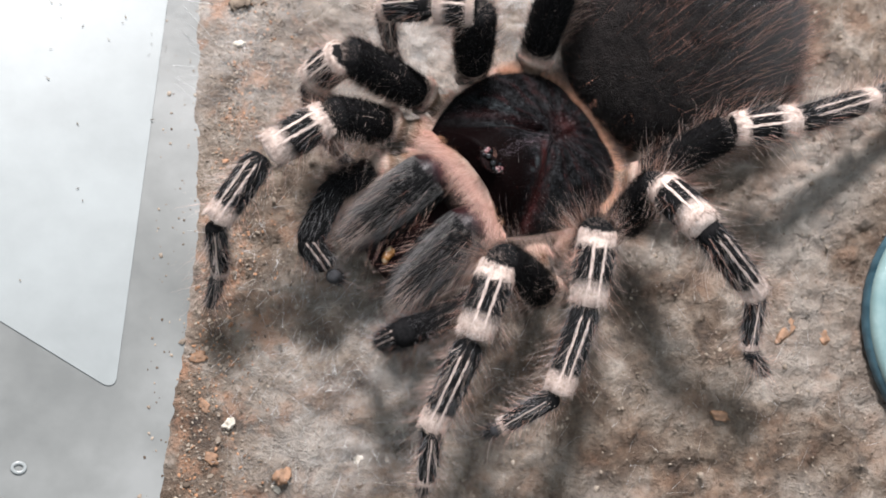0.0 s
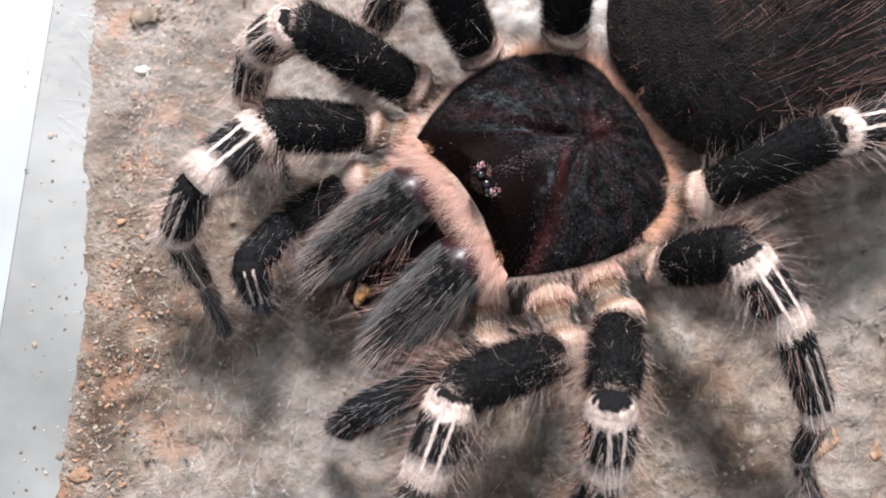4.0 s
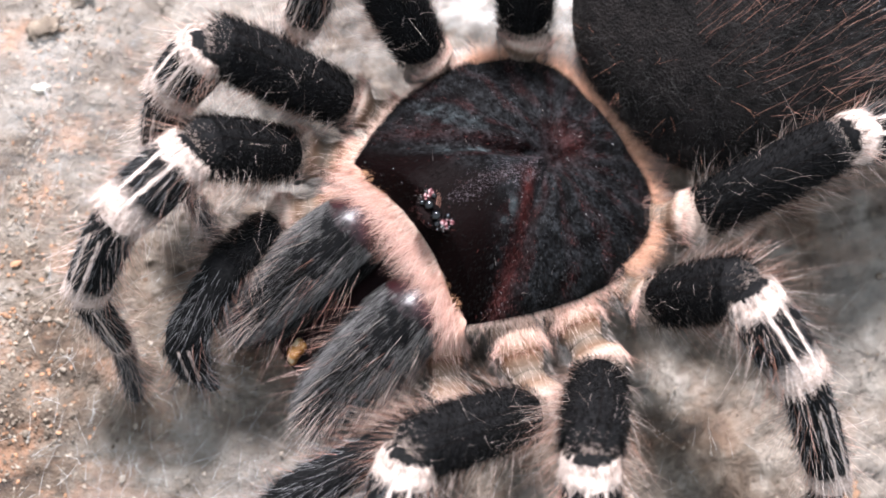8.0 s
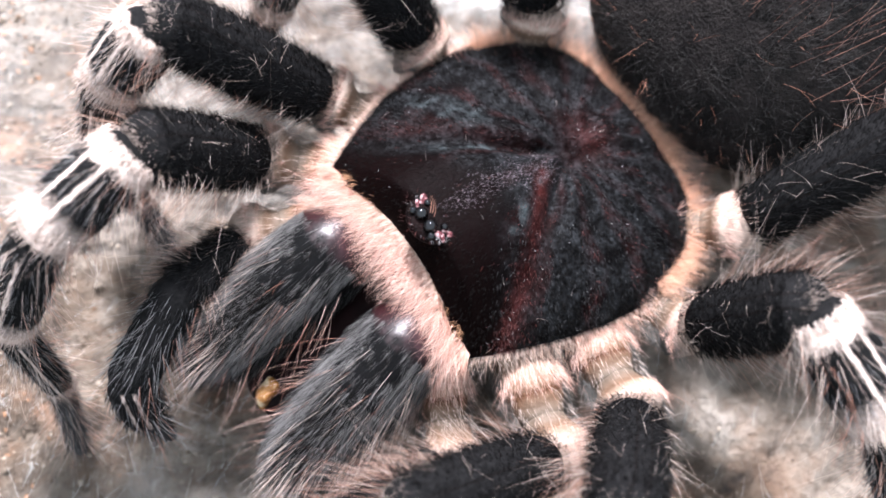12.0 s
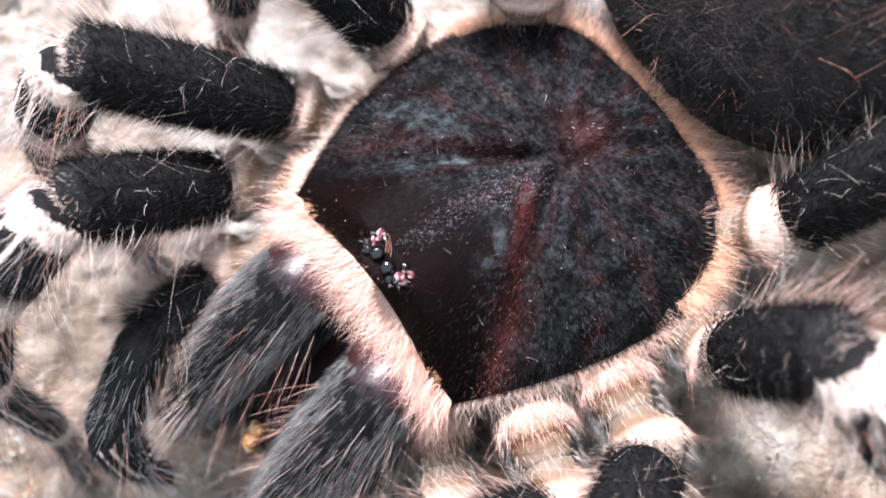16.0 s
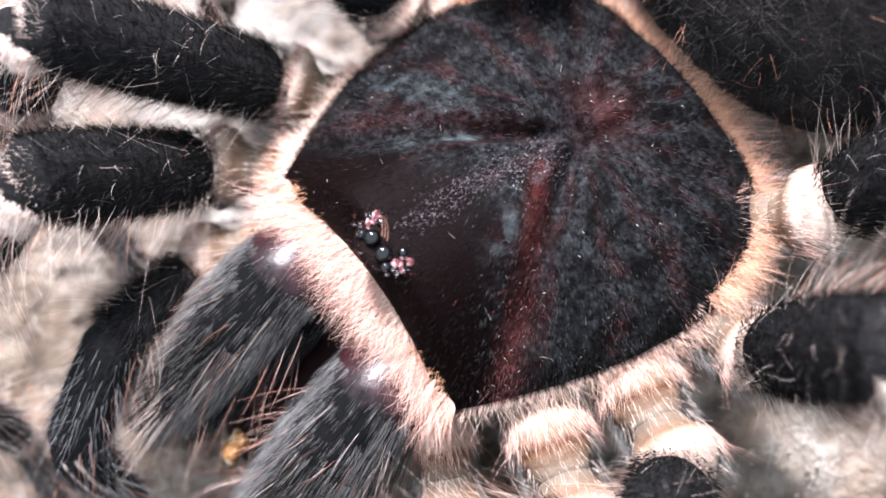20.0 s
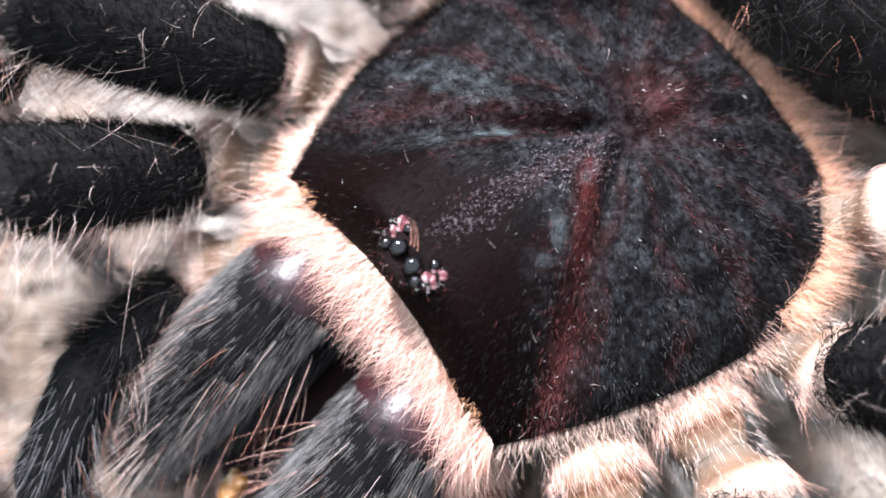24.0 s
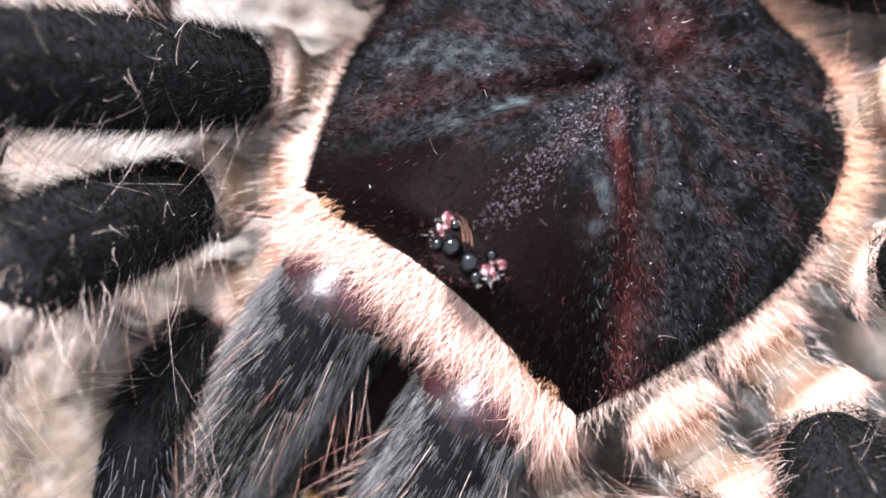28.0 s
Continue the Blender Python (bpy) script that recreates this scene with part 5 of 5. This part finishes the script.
# the tub: a wall that leans far out beside the soil, and upright walls beyond view
M_PLASTIC = simple("cloudy_plastic", [(0.34, (0.125, 0.128, 0.122)), (0.5, (0.165, 0.168, 0.16)), (0.66, (0.21, 0.213, 0.205))], 38, 0.3, 0.15, 0.0003)
M_PANEL = simple("white_panel", [(0.3, (0.20, 0.212, 0.208)), (0.7, (0.25, 0.266, 0.262))], 60, 0.35, 0.05)
BASE, ALONG, OUT = Vector((-63.7, -65.3, 0)), Vector((0.0729, 0.9973, 0)), Vector((-0.9973, 0.0729, 0.35))
NORMAL = ALONG.cross(OUT).normalized()
if NORMAL.z < 0:
    NORMAL = -NORMAL


def on_wall(a, b, lift=0.0):
    return BASE + ALONG * a + OUT * b + NORMAL * lift


def slab(name, outline, thick, mat, down):
    """A plate with the given outline (points in order) and thickness."""
    c = np.array([tuple(p) for p in outline])
    v = np.concatenate([c, c + np.array(tuple(down)) * thick])
    n = len(c)
    f = [tuple(range(n)), tuple(range(2 * n - 1, n - 1, -1))] + [(i, i + n, (i + 1) % n + n, (i + 1) % n) for i in range(n)]
    me = mesh_of(name, v, f, [mat], smooth=False)
    bm = bmesh.new()
    bm.from_mesh(me)
    bmesh.ops.recalc_face_normals(bm, faces=bm.faces)
    bm.to_mesh(me)
    bm.free()
    return me


wall_west = tagged(new("wall_west", slab("wall_west", [on_wall(-110, -6), on_wall(250, -6), on_wall(250, 78), on_wall(-110, 78)], 2.0, M_PLASTIC, -NORMAL)), "cloudy grey plastic tub wall leaning outward", "wall", kind="structure")
for name, x0, y0, x1, y1 in (("wall_east", 160, -175, 160, 175), ("wall_north", -150, 165, 162, 165), ("wall_south", -150, -165, 162, -165), ("wall_west_upper", -140, -170, -140, 170)):
    d = Vector((x1 - x0, y1 - y0, 0)).normalized()
    nn = Vector((-d.y, d.x, 0))
    low = -6 if name != "wall_west_upper" else 24
    tagged(new(name, slab(name, [(x0, y0, low), (x1, y1, low), (x1, y1, 70), (x0, y0, 70)], 2.0, M_PLASTIC, nn)), "cloudy grey plastic tub wall", "wall", kind="structure")
# white panel with a rounded corner, lying on the leaning wall
pts = [on_wall(250, 14.0, 0.2)]
ca, cb, r = 16.6, 12.2, 2.2
for k in range(9):
    t = math.pi / 2 * k / 8
    pts.append(on_wall(ca + r * (1 - math.sin(t)) + 0.55 * r * (1 - math.cos(t)), cb + r * (1 - math.cos(t)), 0.2))
pts += [on_wall(26.6 + 0.53 * 46, 77, 0.2), on_wall(250, 77, 0.2)]
panel = tagged(new("white_panel", slab("white_panel", pts, 0.3, M_PANEL, -NORMAL)), "white plastic panel with rounded corner on the tub wall", "panel")
M_DIRT = hair_mat("dirt_bits", (0.05, 0.035, 0.02), (0.22, 0.17, 0.11), 0.9)
root, way = [], []
for k in range(24):
    a, b = rng.uniform(10, 100), rng.uniform(9, 40)
    if rng.uniform() < 0.5:
        a, b = rng.normal(80, 7), rng.normal(20, 5)
    root.append(tuple(on_wall(a, b, 0.45)))
    ang = rng.uniform(0, 6.28)
    way.append(tuple(ALONG * math.cos(ang) + OUT * math.sin(ang)))
tagged(new("dirt_bits", hair_mesh("dirt_bits", [(*hairs(root, unit(np.array(way)), rng.uniform(0.3, 0.9, 24), rng.uniform(0.05, 0.14, 24), (0, 0, 0), 2), M_DIRT)])), "specks of dirt stuck to the tub wall", "dirt", kind="stuff")
drop_v = np.array([((0.75 + 0.28 * math.cos(q)) * math.cos(p), (0.95 + 0.28 * math.cos(q)) * math.sin(p), 0.14 * math.sin(q)) for p in np.linspace(0, 2 * math.pi, 28, endpoint=False) for q in np.linspace(0, 2 * math.pi, 10, endpoint=False)])
drop_f = [(i * 10 + j, i * 10 + (j + 1) % 10, (i + 1) % 28 * 10 + (j + 1) % 10, (i + 1) % 28 * 10 + j) for i in range(28) for j in range(10)]
drop = tagged(new("dried_drop", mesh_of("dried_drop", drop_v, drop_f, [M_PANEL])), "dried white ring of a drop on the tub wall", "stain")
drop.matrix_basis = Matrix.Translation(on_wall(3.4, 24.2, 0.2) * MM) @ NORMAL.to_track_quat("Z", "Y").to_matrix().to_4x4()

# water dish
M_TEAL = simple("teal_glaze", [(0.3, (0.10, 0.17, 0.175)), (0.6, (0.17, 0.245, 0.24)), (0.8, (0.34, 0.43, 0.41))], 130, 0.12, 0.1)
M_BLUE = simple("dark_blue_glaze", [(0.3, (0.012, 0.03, 0.04)), (0.7, (0.05, 0.10, 0.125))], 200, 0.15, 0.1)
dish = tagged(new("water_dish"), "round teal glazed water dish with dark blue foot", "water dish")
dish.matrix_basis = pose(0.0860, -0.037, -0.001)


def turned(profile, n=64):
    v = np.array([(r * math.cos(2 * math.pi * k / n), r * math.sin(2 * math.pi * k / n), z) for r, z in profile for k in range(n)])
    f = []
    for i in range(len(profile) - 1):
        for k in range(n):
            f.append((i * n + k, i * n + (k + 1) % n, (i + 1) * n + (k + 1) % n, (i + 1) * n + k))
    return v, f


v, f = turned([(25, 0), (28.0, 0.3), (28.4, 1.4), (28.1, 2.6), (27.6, 3.2)])
part("foot", mesh_of("foot", v, f, [M_BLUE]), dish, "dark blue glazed foot")
v, f = turned([(27.7, 3.1), (27.7, 4.2), (26.9, 5.0), (25.4, 5.1), (23.5, 4.4), (20, 2.6), (12, 1.6), (0.1, 1.4)])
part("bowl", mesh_of("bowl", v, f, [M_TEAL]), dish, "teal glazed bowl")
v, f = turned([(22.9, 4.1), (0.1, 4.1)])
M_WATER, nt, wb = nodes_of("water")
wb.inputs["Base Color"].default_value = (0.85, 0.95, 0.95, 1)
wb.inputs["Roughness"].default_value = 0.03
wb.inputs["Transmission Weight"].default_value = 1.0
wb.inputs["IOR"].default_value = 1.33
part("water", mesh_of("water", v, f, [M_WATER]), dish, "still water")


# ---- what moves: the spider shifts its body, then its front legs and feelers, until it rests ----
MOVES = {}
MOVES["A1"] = [
    (0, (-38.8, -6.0, 24.3), (-49.3, -12.5, 23.4), (-56.7, -22.9, 20.7), (-56.9, -28.9, 12.5), (-60.7, -36.4, 3.0)),
    (1, (-44.5, 0.7, 17.0), (-53.6, -6.5, 17.6), (-59.3, -18.3, 15.1), (-58.7, -24.3, 6.9), (-60.7, -35.3, 3.0)),
    (1.5, (-43.2, 1.2, 17.3), (-52.9, -6.1, 18.7), (-58.0, -18.8, 16.8), (-58.1, -24.9, 8.6), (-60.8, -35.9, 3.0)),
    (2, (-41.9, -1.5, 17.1), (-51.6, -8.0, 18.7), (-57.4, -20.1, 16.5), (-57.7, -25.5, 7.9), (-60.6, -36.2, 2.9)),
    (2.5, (-41.6, -1.6, 17.0), (-50.8, -8.4, 18.4), (-57.3, -20.2, 17.0), (-57.4, -25.3, 8.2), (-60.3, -36.4, 3.0)),
    (3, (-37.4, 1.6, 23.2), (-45.7, -4.8, 26.5), (-49.8, -12.4, 17.9), (-46.9, -16.4, 9.0), (-42.2, -23.2, 2.9)),
    (4, (-35.8, 1.9, 22.6), (-43.5, -5.8, 24.0), (-48.1, -10.9, 13.9), (-45.8, -15.5, 5.1), (-42.0, -23.8, 2.7)),
]
MOVES["A2"] = [
    (0, (-36.5, 4.4, 24.8), (-42.0, 2.7, 18.2), (-41.6, -0.9, 8.0), (-38.2, -5.0, 3.2), (-34.1, -10.6, 0.8)),
    (1, (-32.5, 14.6, 24.8), (-39.0, 13.0, 19.1), (-41.0, 9.5, 9.1), (-38.6, 4.0, 5.2), (-35.5, -2.5, 2.8)),
    (1.5, (-25.2, 12.4, 27.9), (-35.5, 12.5, 28.1), (-45.4, 8.0, 20.0), (-42.4, 5.2, 14.0), (-41.2, -4.8, 3.0)),
    (2, (-30.4, 11.0, 25.2), (-37.6, 10.4, 20.1), (-42.8, 5.9, 11.8), (-39.0, 0.7, 8.4), (-36.0, -4.7, 3.0)),
    (2.5, (-30.5, 11.4, 24.3), (-37.1, 10.3, 18.6), (-40.7, 6.9, 9.0), (-38.1, 0.6, 6.6), (-35.7, -3.2, 0.8)),
    (3, (-33.3, 13.7, 24.8), (-39.2, 12.8, 18.3), (-41.1, 11.4, 7.8), (-38.6, 4.5, 5.0), (-35.3, 0.5, 0.8)),
    (4, (-32.3, 14.7, 24.4), (-38.1, 13.5, 17.9), (-40.5, 10.8, 7.7), (-37.3, 3.4, 5.2), (-34.3, -2.2, 1.1)),
]
MOVES["A3"] = [
    (0, (-15.3, 12.1, 26.5), (-23.0, 13.0, 25.4), (-30.3, 16.0, 18.0), (-29.2, 13.1, 9.8), (-25.9, 6.3, 3.0)),
    (1, (-12.9, 19.0, 25.2), (-19.8, 20.3, 24.3), (-27.7, 19.6, 16.9), (-26.6, 18.3, 8.3), (-23.3, 11.8, 3.0)),
    (1.5, (-13.6, 19.6, 23.8), (-20.5, 20.5, 23.5), (-25.6, 21.1, 14.0), (-27.5, 19.8, 5.5), (-28.4, 17.4, 1.3)),
    (3, (-14.8, 17.5, 28.4), (-19.8, 17.0, 24.1), (-23.5, 16.5, 13.9), (-25.2, 15.7, 5.3), (-26.1, 13.7, 0.8)),
]
MOVES["B1"] = [
    (0, (-12.3, -29.5, 25.2), (-16.5, -41.7, 21.9), (-22.4, -54.4, 16.4), (-23.0, -62.6, 11.1), (-24.0, -65.9, 3.0)),
    (1, (-13.1, -30.8, 25.7), (-17.6, -42.9, 22.8), (-21.5, -54.6, 14.2), (-21.7, -61.4, 7.2), (-21.9, -65.2, 3.0)),
    (1.5, (-12.9, -30.9, 26.3), (-15.9, -43.2, 24.7), (-20.1, -53.5, 14.5), (-21.0, -60.5, 7.7), (-21.7, -64.3, 3.0)),
    (2, (-11.2, -32.5, 24.8), (-14.1, -44.7, 23.6), (-18.3, -53.8, 12.4), (-19.6, -61.4, 6.4), (-20.3, -65.1, 2.9)),
    (2.5, (-11.4, -32.9, 24.2), (-14.2, -44.8, 22.8), (-17.9, -54.7, 12.1), (-19.1, -61.5, 5.2), (-19.7, -65.1, 1.6)),
    (3, (-12.0, -31.1, 24.4), (-15.2, -42.3, 21.1), (-19.4, -51.8, 10.2), (-20.3, -58.5, 3.1), (-21.0, -61.9, 0.8)),
    (4, (-12.1, -30.5, 23.5), (-15.5, -41.1, 18.8), (-19.0, -51.7, 8.6), (-20.0, -58.4, 1.5), (-20.7, -61.5, 0.8)),
]
MOVES["B2"] = [
    (0, (3.4, -24.0, 25.4), (2.0, -35.8, 21.4), (-2.9, -49.7, 18.5), (-11.6, -54.7, 12.0), (-14.3, -56.2, 3.0)),
    (0.5, (5.4, -26.9, 27.0), (3.7, -38.6, 23.5), (-1.6, -50.0, 19.0), (-9.2, -52.8, 12.0), (-11.9, -53.5, 3.0)),
    (1, (5.2, -26.8, 26.3), (2.8, -39.0, 23.2), (-2.8, -50.0, 18.5), (-7.5, -53.3, 10.1), (-10.5, -55.2, 3.0)),
    (1.5, (4.3, -28.4, 27.1), (3.5, -40.7, 24.6), (-1.0, -48.6, 15.1), (-6.3, -52.2, 7.2), (-9.3, -54.1, 3.0)),
    (2, (5.7, -30.5, 26.3), (6.2, -40.4, 21.4), (2.5, -49.0, 12.1), (-2.4, -52.6, 4.0), (-5.7, -54.4, 2.9)),
    (2.5, (6.6, -32.8, 26.1), (7.3, -41.3, 19.1), (4.1, -47.9, 8.2), (-0.4, -52.3, 0.8), (-3.9, -54.0, 1.3)),
    (3, (5.4, -30.3, 26.0), (4.8, -39.5, 19.9), (4.0, -43.3, 7.3), (-2.3, -47.6, 0.8), (-5.7, -49.2, 1.5)),
    (4, (5.9, -31.0, 27.0), (6.7, -39.6, 20.1), (4.8, -47.2, 9.6), (-0.1, -51.7, 2.0), (-3.0, -53.4, 0.8)),
    (6.5, (4.5, -24.4, 29.5), (3.7, -34.7, 25.5), (4.0, -40.8, 13.8), (1.3, -44.8, 4.9), (-0.4, -46.4, 1.8)),
]
MOVES["B3"] = [
    (0, (15.2, -15.1, 19.5), (20.0, -23.9, 25.9), (31.1, -33.2, 17.8), (30.5, -42.0, 13.9), (39.5, -47.7, 3.0)),
    (1, (18.8, -13.8, 18.7), (23.4, -23.1, 24.5), (33.7, -33.1, 16.1), (34.1, -39.5, 10.0), (38.7, -47.7, 3.0)),
    (1.5, (19.1, -14.4, 20.0), (23.9, -23.9, 25.3), (34.0, -33.5, 16.2), (33.3, -40.0, 10.2), (39.3, -48.2, 3.0)),
    (2, (21.1, -15.5, 21.0), (25.0, -25.6, 26.0), (34.8, -34.3, 15.7), (34.5, -40.6, 9.5), (39.4, -48.2, 3.0)),
    (3, (21.0, -15.9, 22.1), (28.7, -24.3, 18.7), (37.8, -33.4, 8.2), (37.6, -38.9, 1.3), (39.5, -47.8, 1.4)),
]
MOVES["B4"] = [
    (0, (29.4, -4.0, 15.8), (41.2, -2.6, 16.9), (59.2, 4.6, 10.3), (82.0, 16.0, 4.0), (92.0, 18.1, 1.0)),
    (1, (31.9, -1.7, 14.1), (41.4, -2.4, 21.2), (59.5, 4.5, 14.3), (82.0, 16.0, 4.0), (92.0, 18.1, 1.0)),
    (1.5, (32.0, -1.0, 14.6), (39.9, -2.2, 23.4), (58.1, 3.8, 16.1), (82.0, 16.0, 4.0), (92.0, 18.1, 1.0)),
    (2, (32.9, -2.6, 18.5), (44.6, -0.6, 17.1), (63.1, 5.2, 10.5), (82.0, 16.0, 4.0), (92.0, 18.1, 1.0)),
    (3, (34.2, -1.5, 19.3), (45.6, 1.2, 17.0), (63.9, 6.8, 9.5), (82.0, 16.0, 4.0), (92.0, 18.1, 1.0)),
]
MOVES["PA"] = [
    (0, (-38.6, -14.9, 13.2), (-42.7, -23.9, 12.1), (-38.5, -29.2, 10.0), (-35.8, -28.8, 3.0)),
    (1, (-38.8, -7.5, 12.2), (-45.1, -17.4, 12.0), (-38.6, -23.5, 9.3), (-35.0, -23.3, 3.0)),
    (1.5, (-43.7, -11.0, 12.2), (-44.5, -19.2, 17.4), (-37.0, -22.2, 15.8), (-31.4, -20.5, 3.0)),
    (2, (-39.2, -11.3, 10.5), (-41.7, -17.6, 17.5), (-40.4, -20.8, 12.6), (-35.9, -21.8, 3.0)),
    (2.5, (-40.7, -8.6, 10.6), (-42.2, -16.6, 16.0), (-39.5, -18.8, 11.1), (-35.0, -19.9, 3.0)),
    (3, (-35.7, -6.2, 13.8), (-41.8, -10.6, 7.6), (-41.1, -15.2, 11.4), (-38.8, -16.0, 3.0)),
    (4, (-34.5, -8.6, 11.6), (-37.8, -15.1, 18.1), (-36.7, -19.6, 14.3), (-33.5, -19.7, 3.0)),
]
MOVES["PB"] = [
    (0, (-22.4, -37.3, 9.8), (-26.9, -39.9, 18.2), (-29.9, -40.5, 12.0), (-31.8, -38.8, 3.0)),
    (1, (-21.6, -32.7, 13.7), (-26.0, -34.4, 5.0), (-28.9, -36.1, 11.0), (-30.9, -33.7, 3.0)),
    (1.5, (-21.5, -32.9, 13.2), (-28.4, -33.6, 6.2), (-30.0, -36.3, 12.3), (-31.1, -35.7, 3.0)),
    (2, (-19.0, -36.0, 7.3), (-23.8, -38.9, 15.4), (-25.0, -40.3, 8.8), (-25.3, -41.5, 3.0)),
    (2.5, (-17.9, -34.6, 9.3), (-24.1, -37.4, 16.4), (-24.8, -39.1, 9.8), (-25.2, -39.7, 3.0)),
    (3, (-18.7, -31.5, 12.8), (-23.9, -34.6, 20.6), (-26.2, -35.5, 14.2), (-29.8, -33.4, 3.0)),
]
BODY_ROWS = [
    (0, 8.83, -1.94, 1.34, -5.72, -6.37, -4.55),
    (0.5, 6.84, 0.86, -0.44, -3.54, -5.06, -4.51),
    (1, 12.04, -2.07, -2.67, -3.90, -2.91, -4.52),
    (1.5, 11.54, 0.88, -2.53, -3.62, -3.07, -4.56),
    (2, 6.09, 0.19, -0.86, -1.99, -3.56, -4.01),
    (2.5, 3.53, 2.34, -0.68, -1.46, -2.65, -3.55),
    (3, 2.86, -3.84, -2.23, -1.72, -1.24, -1.99),
    (3.5, 1.91, 0.82, -1.18, -0.81, -0.80, -1.22),
    (4, 0.26, 0.54, -0.84, 0.02, 0.79, -0.39),
]


def body_at(t):
    for row in BODY_ROWS:
        if abs(row[0] - t) < 0.01:
            rot = Vector([radians(a) for a in row[1:4]])
            turn = Matrix.Rotation(rot.length, 4, rot) if rot.length > 1e-6 else Matrix.Identity(4)
            return Matrix.Translation(Vector(row[4:7]) * MM) @ BODY @ turn
    return BODY


def motions():
    rows = [(row[0], body_at(row[0])) for row in BODY_ROWS] + [(4.5, BODY), (28, BODY)]
    walk(spider, rows)
    walk(prey, [(t, m @ prey_offset) for t, m in rows])
    for key, obs in LEGSET.items():
        start = local(JOINTS[key][0])
        rest = [start] + [local(p) for p in JOINTS[key][1:]]
        moves = {row[0]: row[1:] for row in MOVES.get(key, [])}
        times = sorted(set(moves) | {row[0] for row in BODY_ROWS if row[0] in moves})
        chains = []
        for t in times:
            inv = body_at(t).inverted()
            chains.append((t, [start] + [(inv @ (Vector(p) * MM)) / MM for p in moves[t]], inv.to_3x3() @ Vector((0, 0, 1))))
        for t in ((4.5, 7.2, 28) if key == "B2" else (4.5, 28)):
            chains.append((t, rest, UP))
        if not times:
            # this leg stays planted while the body shifts
            for row in BODY_ROWS:
                inv = body_at(row[0]).inverted()
                chains.append((row[0], [start] + [(inv @ (Vector(p) * MM)) / MM for p in JOINTS[key][1:]], inv.to_3x3() @ Vector((0, 0, 1))))
        chains.sort(key=lambda c: c[0])
        if chains[0][0] > 0:
            chains.insert(0, (0, chains[0][1], chains[0][2]))
        for k, ob in enumerate(obs):
            walk(ob, [(t, bone(chain[k], chain[k + 1], up)) for t, chain, up in chains])


motions()
